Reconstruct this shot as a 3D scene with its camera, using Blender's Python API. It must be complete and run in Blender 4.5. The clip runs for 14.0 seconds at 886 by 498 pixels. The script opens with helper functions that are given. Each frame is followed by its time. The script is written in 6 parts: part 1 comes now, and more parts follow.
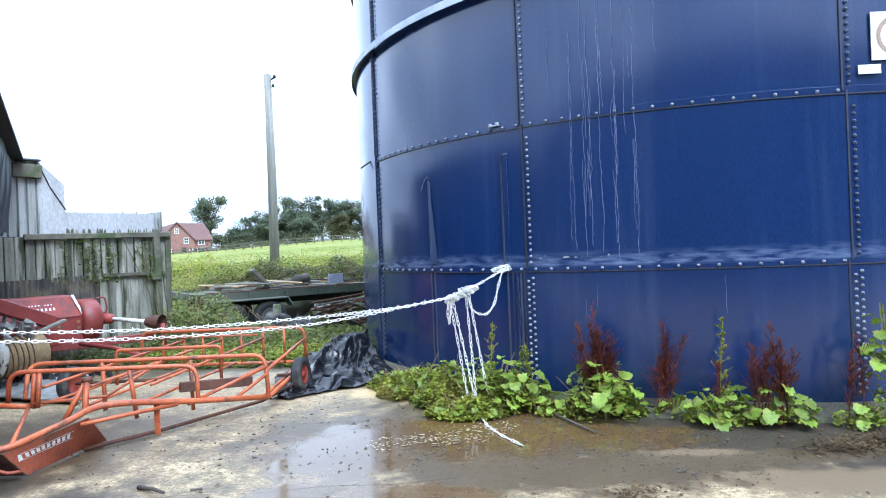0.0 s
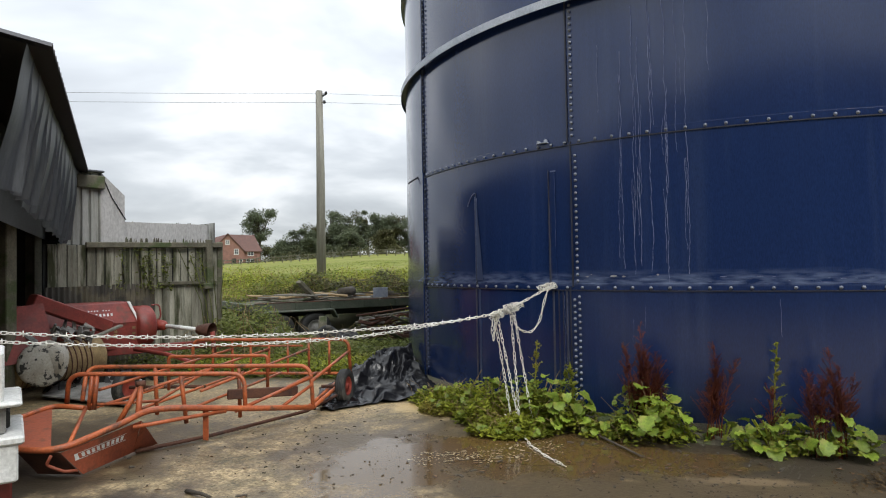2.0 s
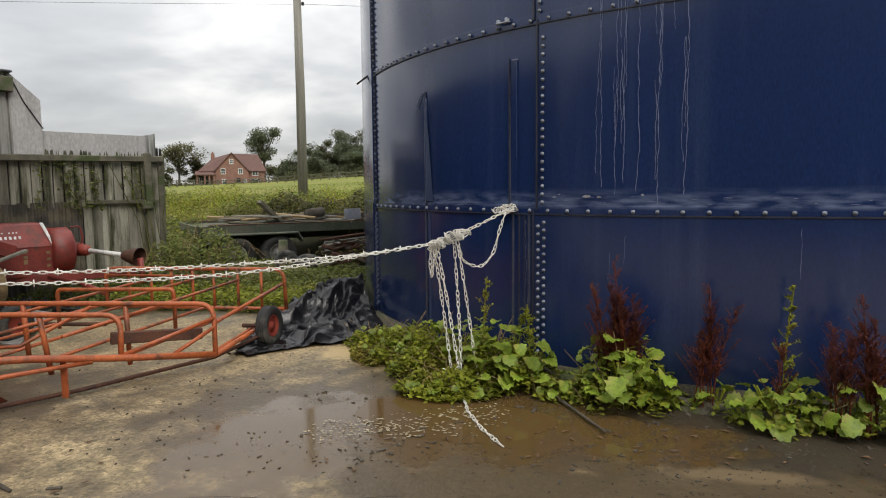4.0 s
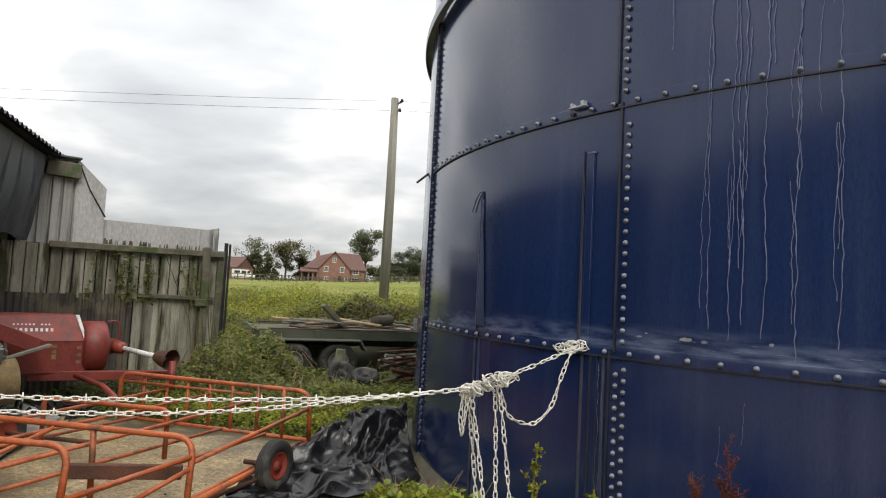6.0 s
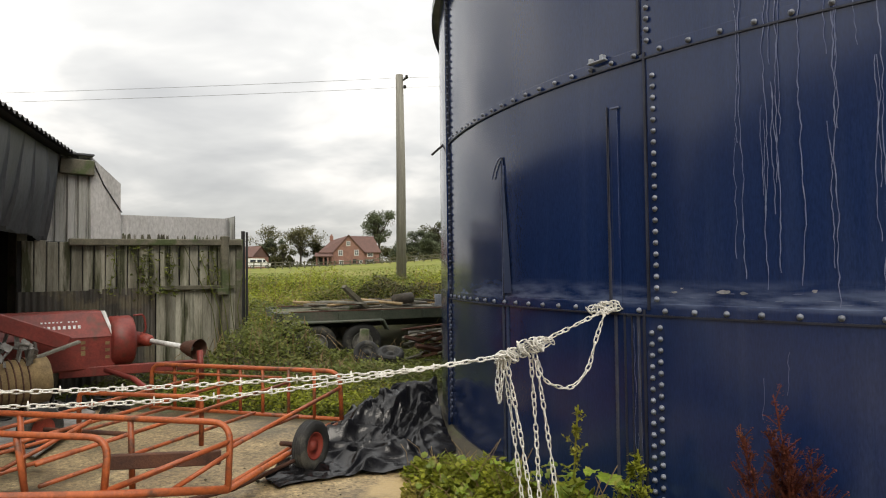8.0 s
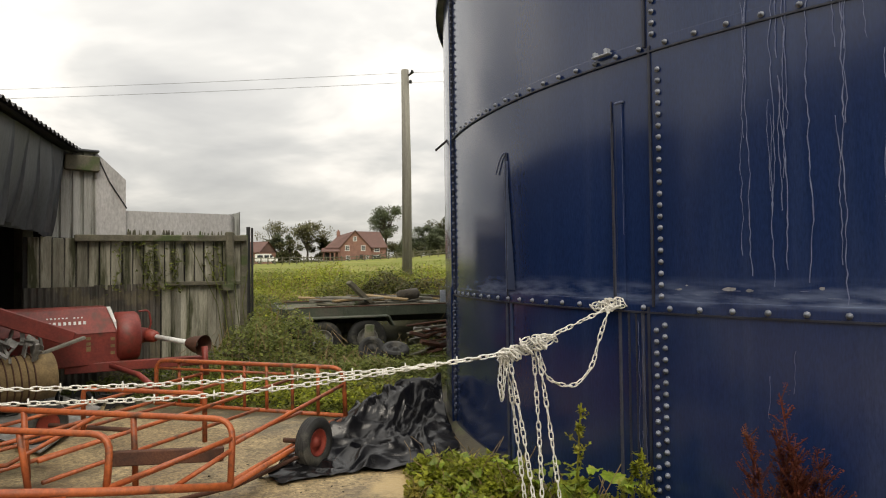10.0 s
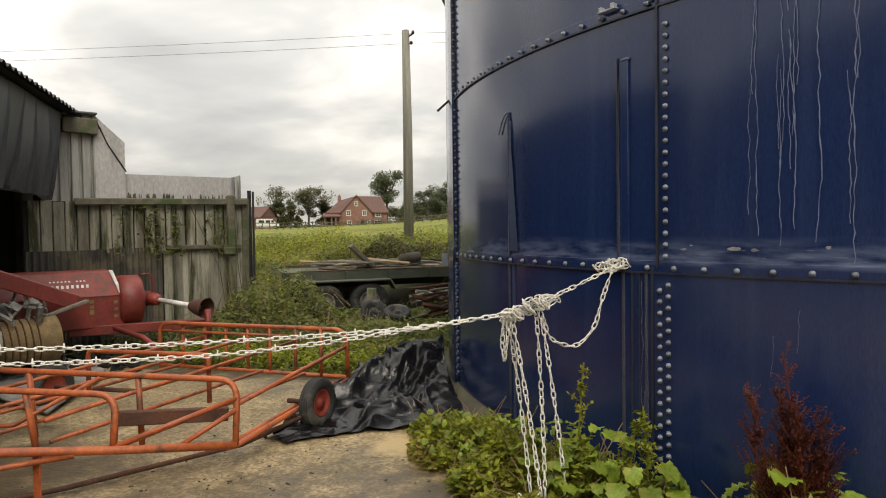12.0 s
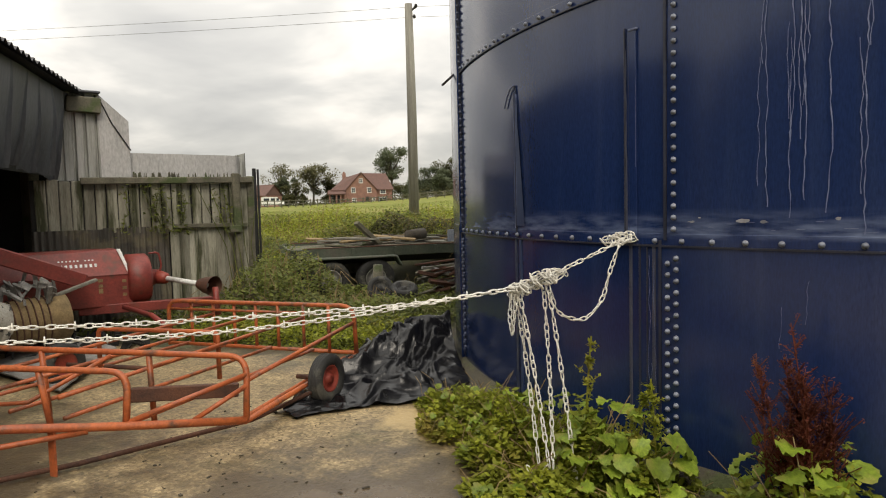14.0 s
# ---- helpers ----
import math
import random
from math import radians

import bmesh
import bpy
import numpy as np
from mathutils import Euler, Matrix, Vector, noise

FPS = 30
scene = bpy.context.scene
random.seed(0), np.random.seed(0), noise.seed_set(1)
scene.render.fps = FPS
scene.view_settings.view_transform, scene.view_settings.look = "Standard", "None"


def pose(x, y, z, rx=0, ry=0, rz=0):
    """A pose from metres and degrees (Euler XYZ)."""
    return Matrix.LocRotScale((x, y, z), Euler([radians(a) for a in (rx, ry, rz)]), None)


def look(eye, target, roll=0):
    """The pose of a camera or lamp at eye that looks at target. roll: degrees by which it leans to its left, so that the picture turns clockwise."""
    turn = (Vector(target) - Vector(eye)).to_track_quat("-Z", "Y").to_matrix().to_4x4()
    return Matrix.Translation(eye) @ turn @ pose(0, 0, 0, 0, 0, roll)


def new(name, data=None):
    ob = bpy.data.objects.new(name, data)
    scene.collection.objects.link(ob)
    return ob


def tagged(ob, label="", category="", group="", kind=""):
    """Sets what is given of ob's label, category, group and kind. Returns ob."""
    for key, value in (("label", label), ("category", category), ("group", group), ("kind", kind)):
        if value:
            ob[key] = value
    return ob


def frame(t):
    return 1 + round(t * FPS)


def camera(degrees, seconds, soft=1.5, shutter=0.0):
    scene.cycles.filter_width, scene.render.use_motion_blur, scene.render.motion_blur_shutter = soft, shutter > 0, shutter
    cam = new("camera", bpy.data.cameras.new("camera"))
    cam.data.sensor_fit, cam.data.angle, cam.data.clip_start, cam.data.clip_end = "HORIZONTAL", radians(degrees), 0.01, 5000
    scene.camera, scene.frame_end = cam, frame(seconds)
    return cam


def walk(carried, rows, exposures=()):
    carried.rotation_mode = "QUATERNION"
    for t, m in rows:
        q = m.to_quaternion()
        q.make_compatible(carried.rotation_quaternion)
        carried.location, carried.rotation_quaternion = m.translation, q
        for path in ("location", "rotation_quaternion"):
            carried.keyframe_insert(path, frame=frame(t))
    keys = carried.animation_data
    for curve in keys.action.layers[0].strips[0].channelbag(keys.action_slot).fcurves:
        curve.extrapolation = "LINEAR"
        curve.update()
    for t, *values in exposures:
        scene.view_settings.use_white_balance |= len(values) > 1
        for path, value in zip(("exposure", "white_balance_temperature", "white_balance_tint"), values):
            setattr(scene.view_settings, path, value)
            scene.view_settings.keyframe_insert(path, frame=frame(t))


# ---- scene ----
cam = camera(69.1, 14.0, soft=1.1)
PATH = [
    (0, (0.452, -0.368, 1.53), (0.31, 1.627, 1.529), -2.3),
    (0.5, (0.457, -0.359, 1.531), (0.252, 1.63, 1.542), -2.5),
    (1, (0.442, -0.359, 1.518), (0.197, 1.626, 1.546), -2.0),
    (1.5, (0.446, -0.351, 1.532), (0.184, 1.632, 1.575), -1.7),
    (2, (0.438, -0.384, 1.526), (0.161, 1.596, 1.579), -1.0),
    (2.5, (0.437, -0.384, 1.47), (0.163, 1.597, 1.409), -0.8),
    (2.7, (0.476, -0.248, 1.473), (0.251, 1.732, 1.299), -1.5),
    (4.8, (0.972, 1.673, 1.486), (0.625, 3.633, 1.294), -0.2),
    (5, (0.965, 1.823, 1.504), (0.619, 3.789, 1.382), -0.5),
    (5.5, (0.988, 2.125, 1.544), (0.433, 4.046, 1.513), 0.6),
    (6, (0.975, 2.255, 1.58), (0.371, 4.157, 1.715), 3.0),
    (6.5, (0.913, 2.291, 1.572), (0.337, 4.196, 1.777), 4.2),
    (7, (0.903, 2.297, 1.557), (0.333, 4.207, 1.717), 2.4),
    (7.5, (0.9, 2.317, 1.554), (0.323, 4.23, 1.643), -0.4),
    (7.7, (0.886, 2.295, 1.536), (0.254, 4.191, 1.605), -0.7),
    (10, (0.9, 2.335, 1.544), (0.238, 4.222, 1.592), -0.7),
    (10.5, (0.892, 2.334, 1.527), (0.233, 4.222, 1.554), -1.1),
    (11, (0.891, 2.352, 1.523), (0.227, 4.238, 1.494), -1.0),
    (11.5, (0.891, 2.364, 1.529), (0.225, 4.249, 1.471), -1.0),
    (12, (0.885, 2.359, 1.52), (0.218, 4.243, 1.459), -0.8),
    (12.5, (0.886, 2.353, 1.518), (0.209, 4.233, 1.423), -1.4),
    (13, (0.884, 2.359, 1.518), (0.198, 4.235, 1.412), -1.2),
    (13.5, (0.887, 2.359, 1.52), (0.201, 4.235, 1.409), -1.3),
    (14, (0.876, 2.36, 1.513), (0.193, 4.235, 1.379), -1.4),
]
walk(cam, [(t, look(eye, target, roll)) for t, eye, target, roll in PATH],
     [(0.0, 1.34, 4950, 8), (0.5, 1.06, 5100, 8), (1.0, 0.74, 5400, 8), (1.5, 0.42, 5750, 8), (2.0, 0.2, 6300, 9), (2.7, 0.05, 6500, 10), (4.8, 0.1, 6750, 10),
      (6.5, 0.2, 6700, 10), (7.7, 0.15, 6900, 10), (10.0, 0.08, 7250, 10), (14.0, 0.12, 7300, 10)])

# ---- world, sun and exposure ----
world = bpy.data.worlds.new("overcast_sky")
scene.world = world
world.use_nodes = True
wn, wl = world.node_tree.nodes, world.node_tree.links
wn.clear()


def wnode(kind, **inputs):
    n = wn.new(kind)
    for k, v in inputs.items():
        n.inputs[k.replace("_", " ")].default_value = v
    return n


SUN_ELEV, SUN_AZ = radians(48), radians(35)
w_out, w_mix = wn.new("ShaderNodeOutputWorld"), wn.new("ShaderNodeMixShader")
w_sky = wn.new("ShaderNodeTexSky")
w_sky.sky_type, w_sky.sun_disc, w_sky.sun_elevation, w_sky.sun_rotation = "NISHITA", False, SUN_ELEV, SUN_AZ
w_bg1, w_bg2 = wnode("ShaderNodeBackground", Strength=0.1), wnode("ShaderNodeBackground", Strength=0.98)
w_co, w_sep, w_com = wn.new("ShaderNodeTexCoord"), wn.new("ShaderNodeSeparateXYZ"), wn.new("ShaderNodeCombineXYZ")
wl.new(w_co.outputs["Generated"], w_sep.inputs[0])
w_up = wn.new("ShaderNodeMath")
w_up.operation, w_up.inputs[1].default_value = "ADD", 0.22
wl.new(w_sep.outputs[2], w_up.inputs[0])
for i in (0, 1):
    d = wn.new("ShaderNodeMath")
    d.operation = "DIVIDE"
    wl.new(w_sep.outputs[i], d.inputs[0])
    wl.new(w_up.outputs[0], d.inputs[1])
    wl.new(d.outputs[0], w_com.inputs[i])
w_noise = wnode("ShaderNodeTexNoise", Scale=1.35, Detail=5.0, Roughness=0.5, Distortion=0.25)
wl.new(w_com.outputs[0], w_noise.inputs["Vector"])
w_ramp = wn.new("ShaderNodeValToRGB")
e = w_ramp.color_ramp.elements
e[0].position, e[0].color = 0.33, (0.47, 0.49, 0.52, 1)
e[1].position, e[1].color = 0.66, (1.0, 1.0, 1.0, 1)
mid = e.new(0.5)
mid.color = (0.66, 0.68, 0.7, 1)
wl.new(w_noise.outputs["Fac"], w_ramp.inputs[0])
# an overcast sky is brightest overhead
w_rise = wn.new("ShaderNodeMapRange")
w_rise.inputs["From Min"].default_value, w_rise.inputs["From Max"].default_value = 0.0, 1.0
w_rise.inputs["To Min"].default_value, w_rise.inputs["To Max"].default_value = 0.77, 2.8
wl.new(w_sep.outputs[2], w_rise.inputs["Value"])
w_mul = wn.new("ShaderNodeVectorMath")
w_mul.operation = "MULTIPLY"
wl.new(w_ramp.outputs[0], w_mul.inputs[0])
wl.new(w_rise.outputs[0], w_mul.inputs[1])
wl.new(w_mul.outputs[0], w_bg2.inputs["Color"])
wl.new(w_sky.outputs[0], w_bg1.inputs["Color"])
w_mix.inputs[0].default_value = 0.9
wl.new(w_bg1.outputs[0], w_mix.inputs[1])
wl.new(w_bg2.outputs[0], w_mix.inputs[2])
wl.new(w_mix.outputs[0], w_out.inputs[0])

sun_data = bpy.data.lights.new("sun", "SUN")
sun_data.energy, sun_data.angle, sun_data.color = 1.5, radians(25), (1.0, 0.96, 0.9)
sun = new("sun", sun_data)
sun.matrix_world = look((20, -26, 40), (0, 4, 0))


# ---- materials ----
def surf(name, base, dark, rough=0.6, metal=0.0, scale=3.0, fine=45.0, bump=0.15, stretch=(1, 1, 1), third=None,
         tscale=1.2, tpos=(0.52, 0.62), spec=0.5, rvar=0.12, random_piece=0.0, island=False, tstretch=(1, 1, 1), depth=0.01):
    """A surface of two mixed tones, fine grain, a third tone in stains, uneven gloss and a little relief."""
    m = bpy.data.materials.new(name)
    m.use_nodes = True
    N, L = m.node_tree.nodes, m.node_tree.links
    b = N["Principled BSDF"]
    b.inputs["Metallic"].default_value = metal
    b.inputs["Specular IOR Level"].default_value = spec
    co = N.new("ShaderNodeTexCoord")

    def noise_at(sc, detail, st):
        mp = N.new("ShaderNodeMapping")
        mp.inputs["Scale"].default_value = st
        L.new(co.outputs["Object"], mp.inputs[0])
        n = N.new("ShaderNodeTexNoise")
        n.inputs["Scale"].default_value, n.inputs["Detail"].default_value = sc, detail
        n.inputs["Roughness"].default_value = 0.62
        L.new(mp.outputs[0], n.inputs["Vector"])
        return n.outputs["Fac"]

    def ramp(fac, p0, p1):
        r = N.new("ShaderNodeMapRange")
        r.inputs["From Min"].default_value, r.inputs["From Max"].default_value = p0, p1
        L.new(fac, r.inputs["Value"])
        return r.outputs[0]

    def mix(fac, a, c, mode="MIX"):
        x = N.new("ShaderNodeMix")
        x.data_type, x.blend_type = "RGBA", mode
        for s, v in ((0, fac), (6, a), (7, c)):
            if hasattr(v, "links"):
                L.new(v, x.inputs[s])
            else:
                x.inputs[s].default_value = v if s == 0 else (*v, 1)
        return x.outputs[2]

    large, grain = noise_at(scale, 5, stretch), noise_at(fine, 3, stretch)
    col = mix(ramp(large, 0.36, 0.64), dark, base)
    if third:
        col = mix(ramp(noise_at(tscale, 6, tstretch), *tpos), col, third)
    g = N.new("ShaderNodeMapRange")
    g.inputs["From Min"].default_value, g.inputs["From Max"].default_value = 0.25, 0.75
    g.inputs["To Min"].default_value, g.inputs["To Max"].default_value = 0.72, 1.18
    L.new(grain, g.inputs["Value"])
    col = mix(1.0, col, g.outputs[0], "MULTIPLY")
    if random_piece:
        src = N.new("ShaderNodeNewGeometry").outputs["Random Per Island"] if island else N.new("ShaderNodeObjectInfo").outputs["Random"]
        r = N.new("ShaderNodeMapRange")
        r.inputs["To Min"].default_value, r.inputs["To Max"].default_value = 1 - random_piece, 1 + random_piece
        L.new(src, r.inputs["Value"])
        col = mix(1.0, col, r.outputs[0], "MULTIPLY")
    L.new(col, b.inputs["Base Color"])
    rr = N.new("ShaderNodeMapRange")
    rr.inputs["To Min"].default_value, rr.inputs["To Max"].default_value = max(0.03, rough - rvar), min(1, rough + rvar)
    L.new(large, rr.inputs["Value"])
    L.new(rr.outputs[0], b.inputs["Roughness"])
    if bump:
        bp = N.new("ShaderNodeBump")
        bp.inputs["Strength"].default_value, bp.inputs["Distance"].default_value = bump, depth
        L.new(grain, bp.inputs["Height"])
        L.new(bp.outputs[0], b.inputs["Normal"])
    return m


M_enamel = surf("blue_enamel", (0.0116, 0.0272, 0.095), (0.0097, 0.0224, 0.079), 0.15, 0, 0.9, 140, 0.012, (1, 1, 0.2),
                third=(0.038, 0.058, 0.125), tscale=1.4, tpos=(0.52, 0.9), rvar=0.06, tstretch=(2.5, 2.5, 0.16))
def scum_band(m):
    """A pale dried band in patches just above the first lap."""
    N, L = m.node_tree.nodes, m.node_tree.links
    b = N["Principled BSDF"]
    old = b.inputs["Base Color"].links[0].from_socket
    co, sep = N.new("ShaderNodeTexCoord"), N.new("ShaderNodeSeparateXYZ")
    L.new(co.outputs["Object"], sep.inputs[0])
    facs = []
    for lo, hi in ((1.305, 1.335), (1.47, 1.36)):
        r = N.new("ShaderNodeMapRange")
        r.inputs["From Min"].default_value, r.inputs["From Max"].default_value = lo, hi
        L.new(sep.outputs[2], r.inputs["Value"])
        facs.append(r.outputs[0])
    mp, n = N.new("ShaderNodeMapping"), N.new("ShaderNodeTexNoise")
    mp.inputs["Scale"].default_value = (1, 1, 5)
    n.inputs["Scale"].default_value, n.inputs["Detail"].default_value = 5.0, 7.0
    L.new(co.outputs["Object"], mp.inputs[0])
    L.new(mp.outputs[0], n.inputs["Vector"])
    r = N.new("ShaderNodeMapRange")
    r.inputs["From Min"].default_value, r.inputs["From Max"].default_value = 0.38, 0.7
    r.inputs["To Max"].default_value = 0.85
    L.new(n.outputs["Fac"], r.inputs["Value"])
    f = r.outputs[0]
    for o in facs:
        x = N.new("ShaderNodeMath")
        x.operation = "MULTIPLY"
        L.new(f, x.inputs[0])
        L.new(o, x.inputs[1])
        f = x.outputs[0]
    mx = N.new("ShaderNodeMix")
    mx.data_type = "RGBA"
    L.new(f, mx.inputs[0])
    L.new(old, mx.inputs[6])
    mx.inputs[7].default_value = (0.15, 0.19, 0.30, 1)
    L.new(mx.outputs[2], b.inputs["Base Color"])


M_enamel.node_tree.nodes["Principled BSDF"].inputs["Coat Weight"].default_value = 0.25
M_enamel.node_tree.nodes["Principled BSDF"].inputs["Coat Roughness"].default_value = 0.2
scum_band(M_enamel)
M_ringbar = surf("galvanised_ring", (0.45, 0.48, 0.53), (0.28, 0.31, 0.36), 0.45, 0.1, 4, 60, 0.1)
M_sealant = surf("dark_sealant", (0.022, 0.026, 0.045), (0.012, 0.014, 0.025), 0.5, 0, 6, 60, 0.3)
M_bolt = surf("capped_bolt", (0.24, 0.26, 0.31), (0.13, 0.145, 0.18), 0.4, 0.2, 20, 120, 0.1, random_piece=0.25)
M_bolt_blue = surf("painted_bolt", (0.06, 0.075, 0.12), (0.035, 0.045, 0.08), 0.35, 0.1, 20, 120, 0.1, random_piece=0.3)
M_drip = surf("pale_drip", (0.17, 0.2, 0.32), (0.09, 0.11, 0.22), 0.6, 0, 12, 80, 0.0)
M_scum = surf("dried_scum", (0.16, 0.19, 0.28), (0.06, 0.08, 0.17), 0.7, 0, 7, 50, 0.2, (1, 1, 3))
M_concrete = surf("yard_concrete", (0.40, 0.305, 0.168), (0.265, 0.195, 0.105), 0.6, 0, 1.7, 30, 0.5,
                  third=(0.14, 0.115, 0.06), tscale=1.6, tpos=(0.50, 0.68), rvar=0.3)


def wet_and_shaded_areas(m, ovals, colour, rough, grit=True, grain=2.6, level=False):
    """Mud-stained wet ground, in part painted shade, with ragged edges in ovals of (x, y, half width, half depth)."""
    N, L = m.node_tree.nodes, m.node_tree.links
    b = N["Principled BSDF"]
    co, n = N.new("ShaderNodeTexCoord"), N.new("ShaderNodeTexNoise")
    n.inputs["Scale"].default_value, n.inputs["Detail"].default_value, n.inputs["Roughness"].default_value = grain, 8.0, 0.68
    L.new(co.outputs["Object"], n.inputs["Vector"])
    total = None
    for x, y, rx, ry in ovals:
        mp = N.new("ShaderNodeMapping")
        mp.inputs["Location"].default_value, mp.inputs["Scale"].default_value = (-x / rx, -y / ry, 0), (1 / rx, 1 / ry, 0)
        L.new(co.outputs["Object"], mp.inputs[0])
        ln = N.new("ShaderNodeVectorMath")
        ln.operation = "LENGTH"
        L.new(mp.outputs[0], ln.inputs[0])
        if total is None:
            total = ln.outputs["Value"]
        else:
            mn = N.new("ShaderNodeMath")
            mn.operation = "MINIMUM"
            L.new(total, mn.inputs[0])
            L.new(ln.outputs["Value"], mn.inputs[1])
            total = mn.outputs[0]
    a = N.new("ShaderNodeMath")
    a.operation, a.inputs[1].default_value = "MULTIPLY_ADD", -2.4
    L.new(n.outputs["Fac"], a.inputs[0])
    L.new(total, a.inputs[2])
    r = N.new("ShaderNodeMapRange")
    r.inputs["From Min"].default_value, r.inputs["From Max"].default_value = 0.1, -0.45
    r.inputs["To Max"].default_value = 0.9
    L.new(a.outputs[0], r.inputs["Value"])
    if level:
        # standing water hides the relief below it
        flat = N.new("ShaderNodeMapRange")
        flat.inputs["From Max"].default_value = 0.9
        flat.inputs["To Min"].default_value, flat.inputs["To Max"].default_value = 0.5, 0.0
        L.new(r.outputs[0], flat.inputs["Value"])
        for bp in [q for q in N if q.type == "BUMP"]:
            L.new(flat.outputs[0], bp.inputs["Strength"])
    # exposed grit: small dark and pale specks
    vo = N.new("ShaderNodeTexVoronoi")
    vo.inputs["Scale"].default_value = 55.0
    L.new(co.outputs["Object"], vo.inputs["Vector"])
    sp = N.new("ShaderNodeMapRange")
    sp.inputs["From Min"].default_value, sp.inputs["From Max"].default_value = 0.0, 1.0
    sp.inputs["To Min"].default_value, sp.inputs["To Max"].default_value = 0.62, 1.42
    sr = N.new("ShaderNodeSeparateColor")
    L.new(vo.outputs["Color"], sr.inputs[0])
    L.new(sr.outputs[0], sp.inputs["Value"])
    n2 = N.new("ShaderNodeTexNoise")
    n2.inputs["Scale"].default_value, n2.inputs["Detail"].default_value, n2.inputs["Roughness"].default_value = 11.0, 9.0, 0.75
    L.new(co.outputs["Object"], n2.inputs["Vector"])
    sp2 = N.new("ShaderNodeMapRange")
    sp2.inputs["From Min"].default_value, sp2.inputs["From Max"].default_value = 0.33, 0.6
    sp2.inputs["To Min"].default_value, sp2.inputs["To Max"].default_value = 0.55, 1.12
    L.new(n2.outputs["Fac"], sp2.inputs["Value"])
    for o in (sp.outputs[0], sp2.outputs[0]) if grit else ():
        mg = N.new("ShaderNodeMix")
        mg.data_type, mg.blend_type, mg.inputs[0].default_value = "RGBA", "MULTIPLY", 1.0
        L.new(b.inputs["Base Color"].links[0].from_socket, mg.inputs[6])
        L.new(o, mg.inputs[7])
        L.new(mg.outputs[2], b.inputs["Base Color"])
    for socket, value in (("Base Color", colour), ("Roughness", rough)):
        old = b.inputs[socket].links[0].from_socket
        mx = N.new("ShaderNodeMix")
        mx.data_type = "RGBA" if socket == "Base Color" else "FLOAT"
        i = (6, 7, 2) if socket == "Base Color" else (2, 3, 0)
        L.new(r.outputs[0], mx.inputs[0])
        L.new(old, mx.inputs[i[0]])
        mx.inputs[i[1]].default_value = (*value, 1) if socket == "Base Color" else value
        L.new(mx.outputs[i[2]], b.inputs[socket])


wet_and_shaded_areas(M_concrete, ((0.4, 5.0, 2.3, 1.1), (2.6, 4.55, 2.0, 0.85), (-1.8, 2.7, 2.6, 1.1), (1.6, 2.9, 1.8, 0.5), (-3.6, 4.6, 1.3, 1.2), (-3.6, 8.4, 3.0, 0.5), (0.9, 4.0, 1.4, 0.4)), (0.06, 0.042, 0.022), 0.42)
# last two ovals: wet ground plus the sledge's shade painted into the colour
wet_and_shaded_areas(M_concrete, ((1.5, 5.15, 1.1, 0.3), (2.7, 4.75, 1.5, 0.4), (3.3, 3.9, 1.0, 0.3), (-3.6, 3.7, 0.9, 0.5), (-2.7, 3.35, 1.1, 0.3)), (0.035, 0.026, 0.016), 0.55, False)
wet_and_shaded_areas(M_concrete, ((0.3, 4.95, 1.0, 0.6), (1.2, 4.8, 0.75, 0.36), (-0.7, 4.5, 0.5, 0.75), (-0.9, 3.5, 0.28, 0.5), (-0.1, 3.6, 0.5, 0.2)), (0.10, 0.06, 0.022), 0.045, False, 3.2, True)
wet_and_shaded_areas(M_concrete, ((-0.92, 6.5, 0.2, 0.22), (-0.55, 6.25, 0.16, 0.12)), (0.46, 0.33, 0.15), 0.4, False, 6.0)
wet_and_shaded_areas(M_concrete, ((2.6, 3.75, 0.7, 0.22), (1.9, 4.35, 0.3, 0.08)), (0.15, 0.105, 0.055), 0.6, False, 5.0)
M_plinth = surf("mossy_soil", (0.10, 0.085, 0.055), (0.055, 0.048, 0.033), 0.9, 0, 5, 45, 0.7, third=(0.08, 0.095, 0.035), tscale=5, depth=0.03)
M_orange = surf("orange_paint", (0.50, 0.125, 0.035), (0.36, 0.085, 0.03), 0.5, 0, 4, 50, 0.15, third=(0.13, 0.055, 0.03), tscale=6,
                tpos=(0.51, 0.66))
M_rust = surf("rusty_steel", (0.14, 0.06, 0.035), (0.07, 0.035, 0.025), 0.8, 0.2, 6, 70, 0.4)
M_rubber = surf("tyre_rubber", (0.03, 0.03, 0.028), (0.018, 0.018, 0.018), 0.75, 0, 6, 70, 0.3, third=(0.09, 0.085, 0.07), tscale=5)
M_redrim = surf("red_rim", (0.30, 0.05, 0.03), (0.2, 0.035, 0.025), 0.5, 0, 8, 60, 0.1)
M_polythene = surf("black_polythene", (0.010, 0.010, 0.011), (0.006, 0.006, 0.007), 0.24, 0, 4, 14, 0.22, third=(0.02, 0.02, 0.02), tscale=5,
                   tpos=(0.6, 0.75), depth=0.02, rvar=0.08, spec=0.35)
M_chain = surf("white_plastic", (0.80, 0.78, 0.72), (0.66, 0.63, 0.56), 0.45, 0, 12, 80, 0.05)
M_redpaint = surf("faded_red_paint", (0.27, 0.045, 0.032), (0.18, 0.032, 0.026), 0.5, 0, 4, 40, 0.15, third=(0.10, 0.045, 0.03), tscale=5,
                  tpos=(0.57, 0.7))
M_darkclad = surf("weathered_dark_sheet", (0.10, 0.107, 0.12), (0.055, 0.06, 0.07), 0.5, 0.1, 1.3, 40, 0.1, (1, 1, 0.2),
                  third=(0.14, 0.14, 0.145), tscale=2, tpos=(0.6, 0.8), tstretch=(3, 3, 0.2))
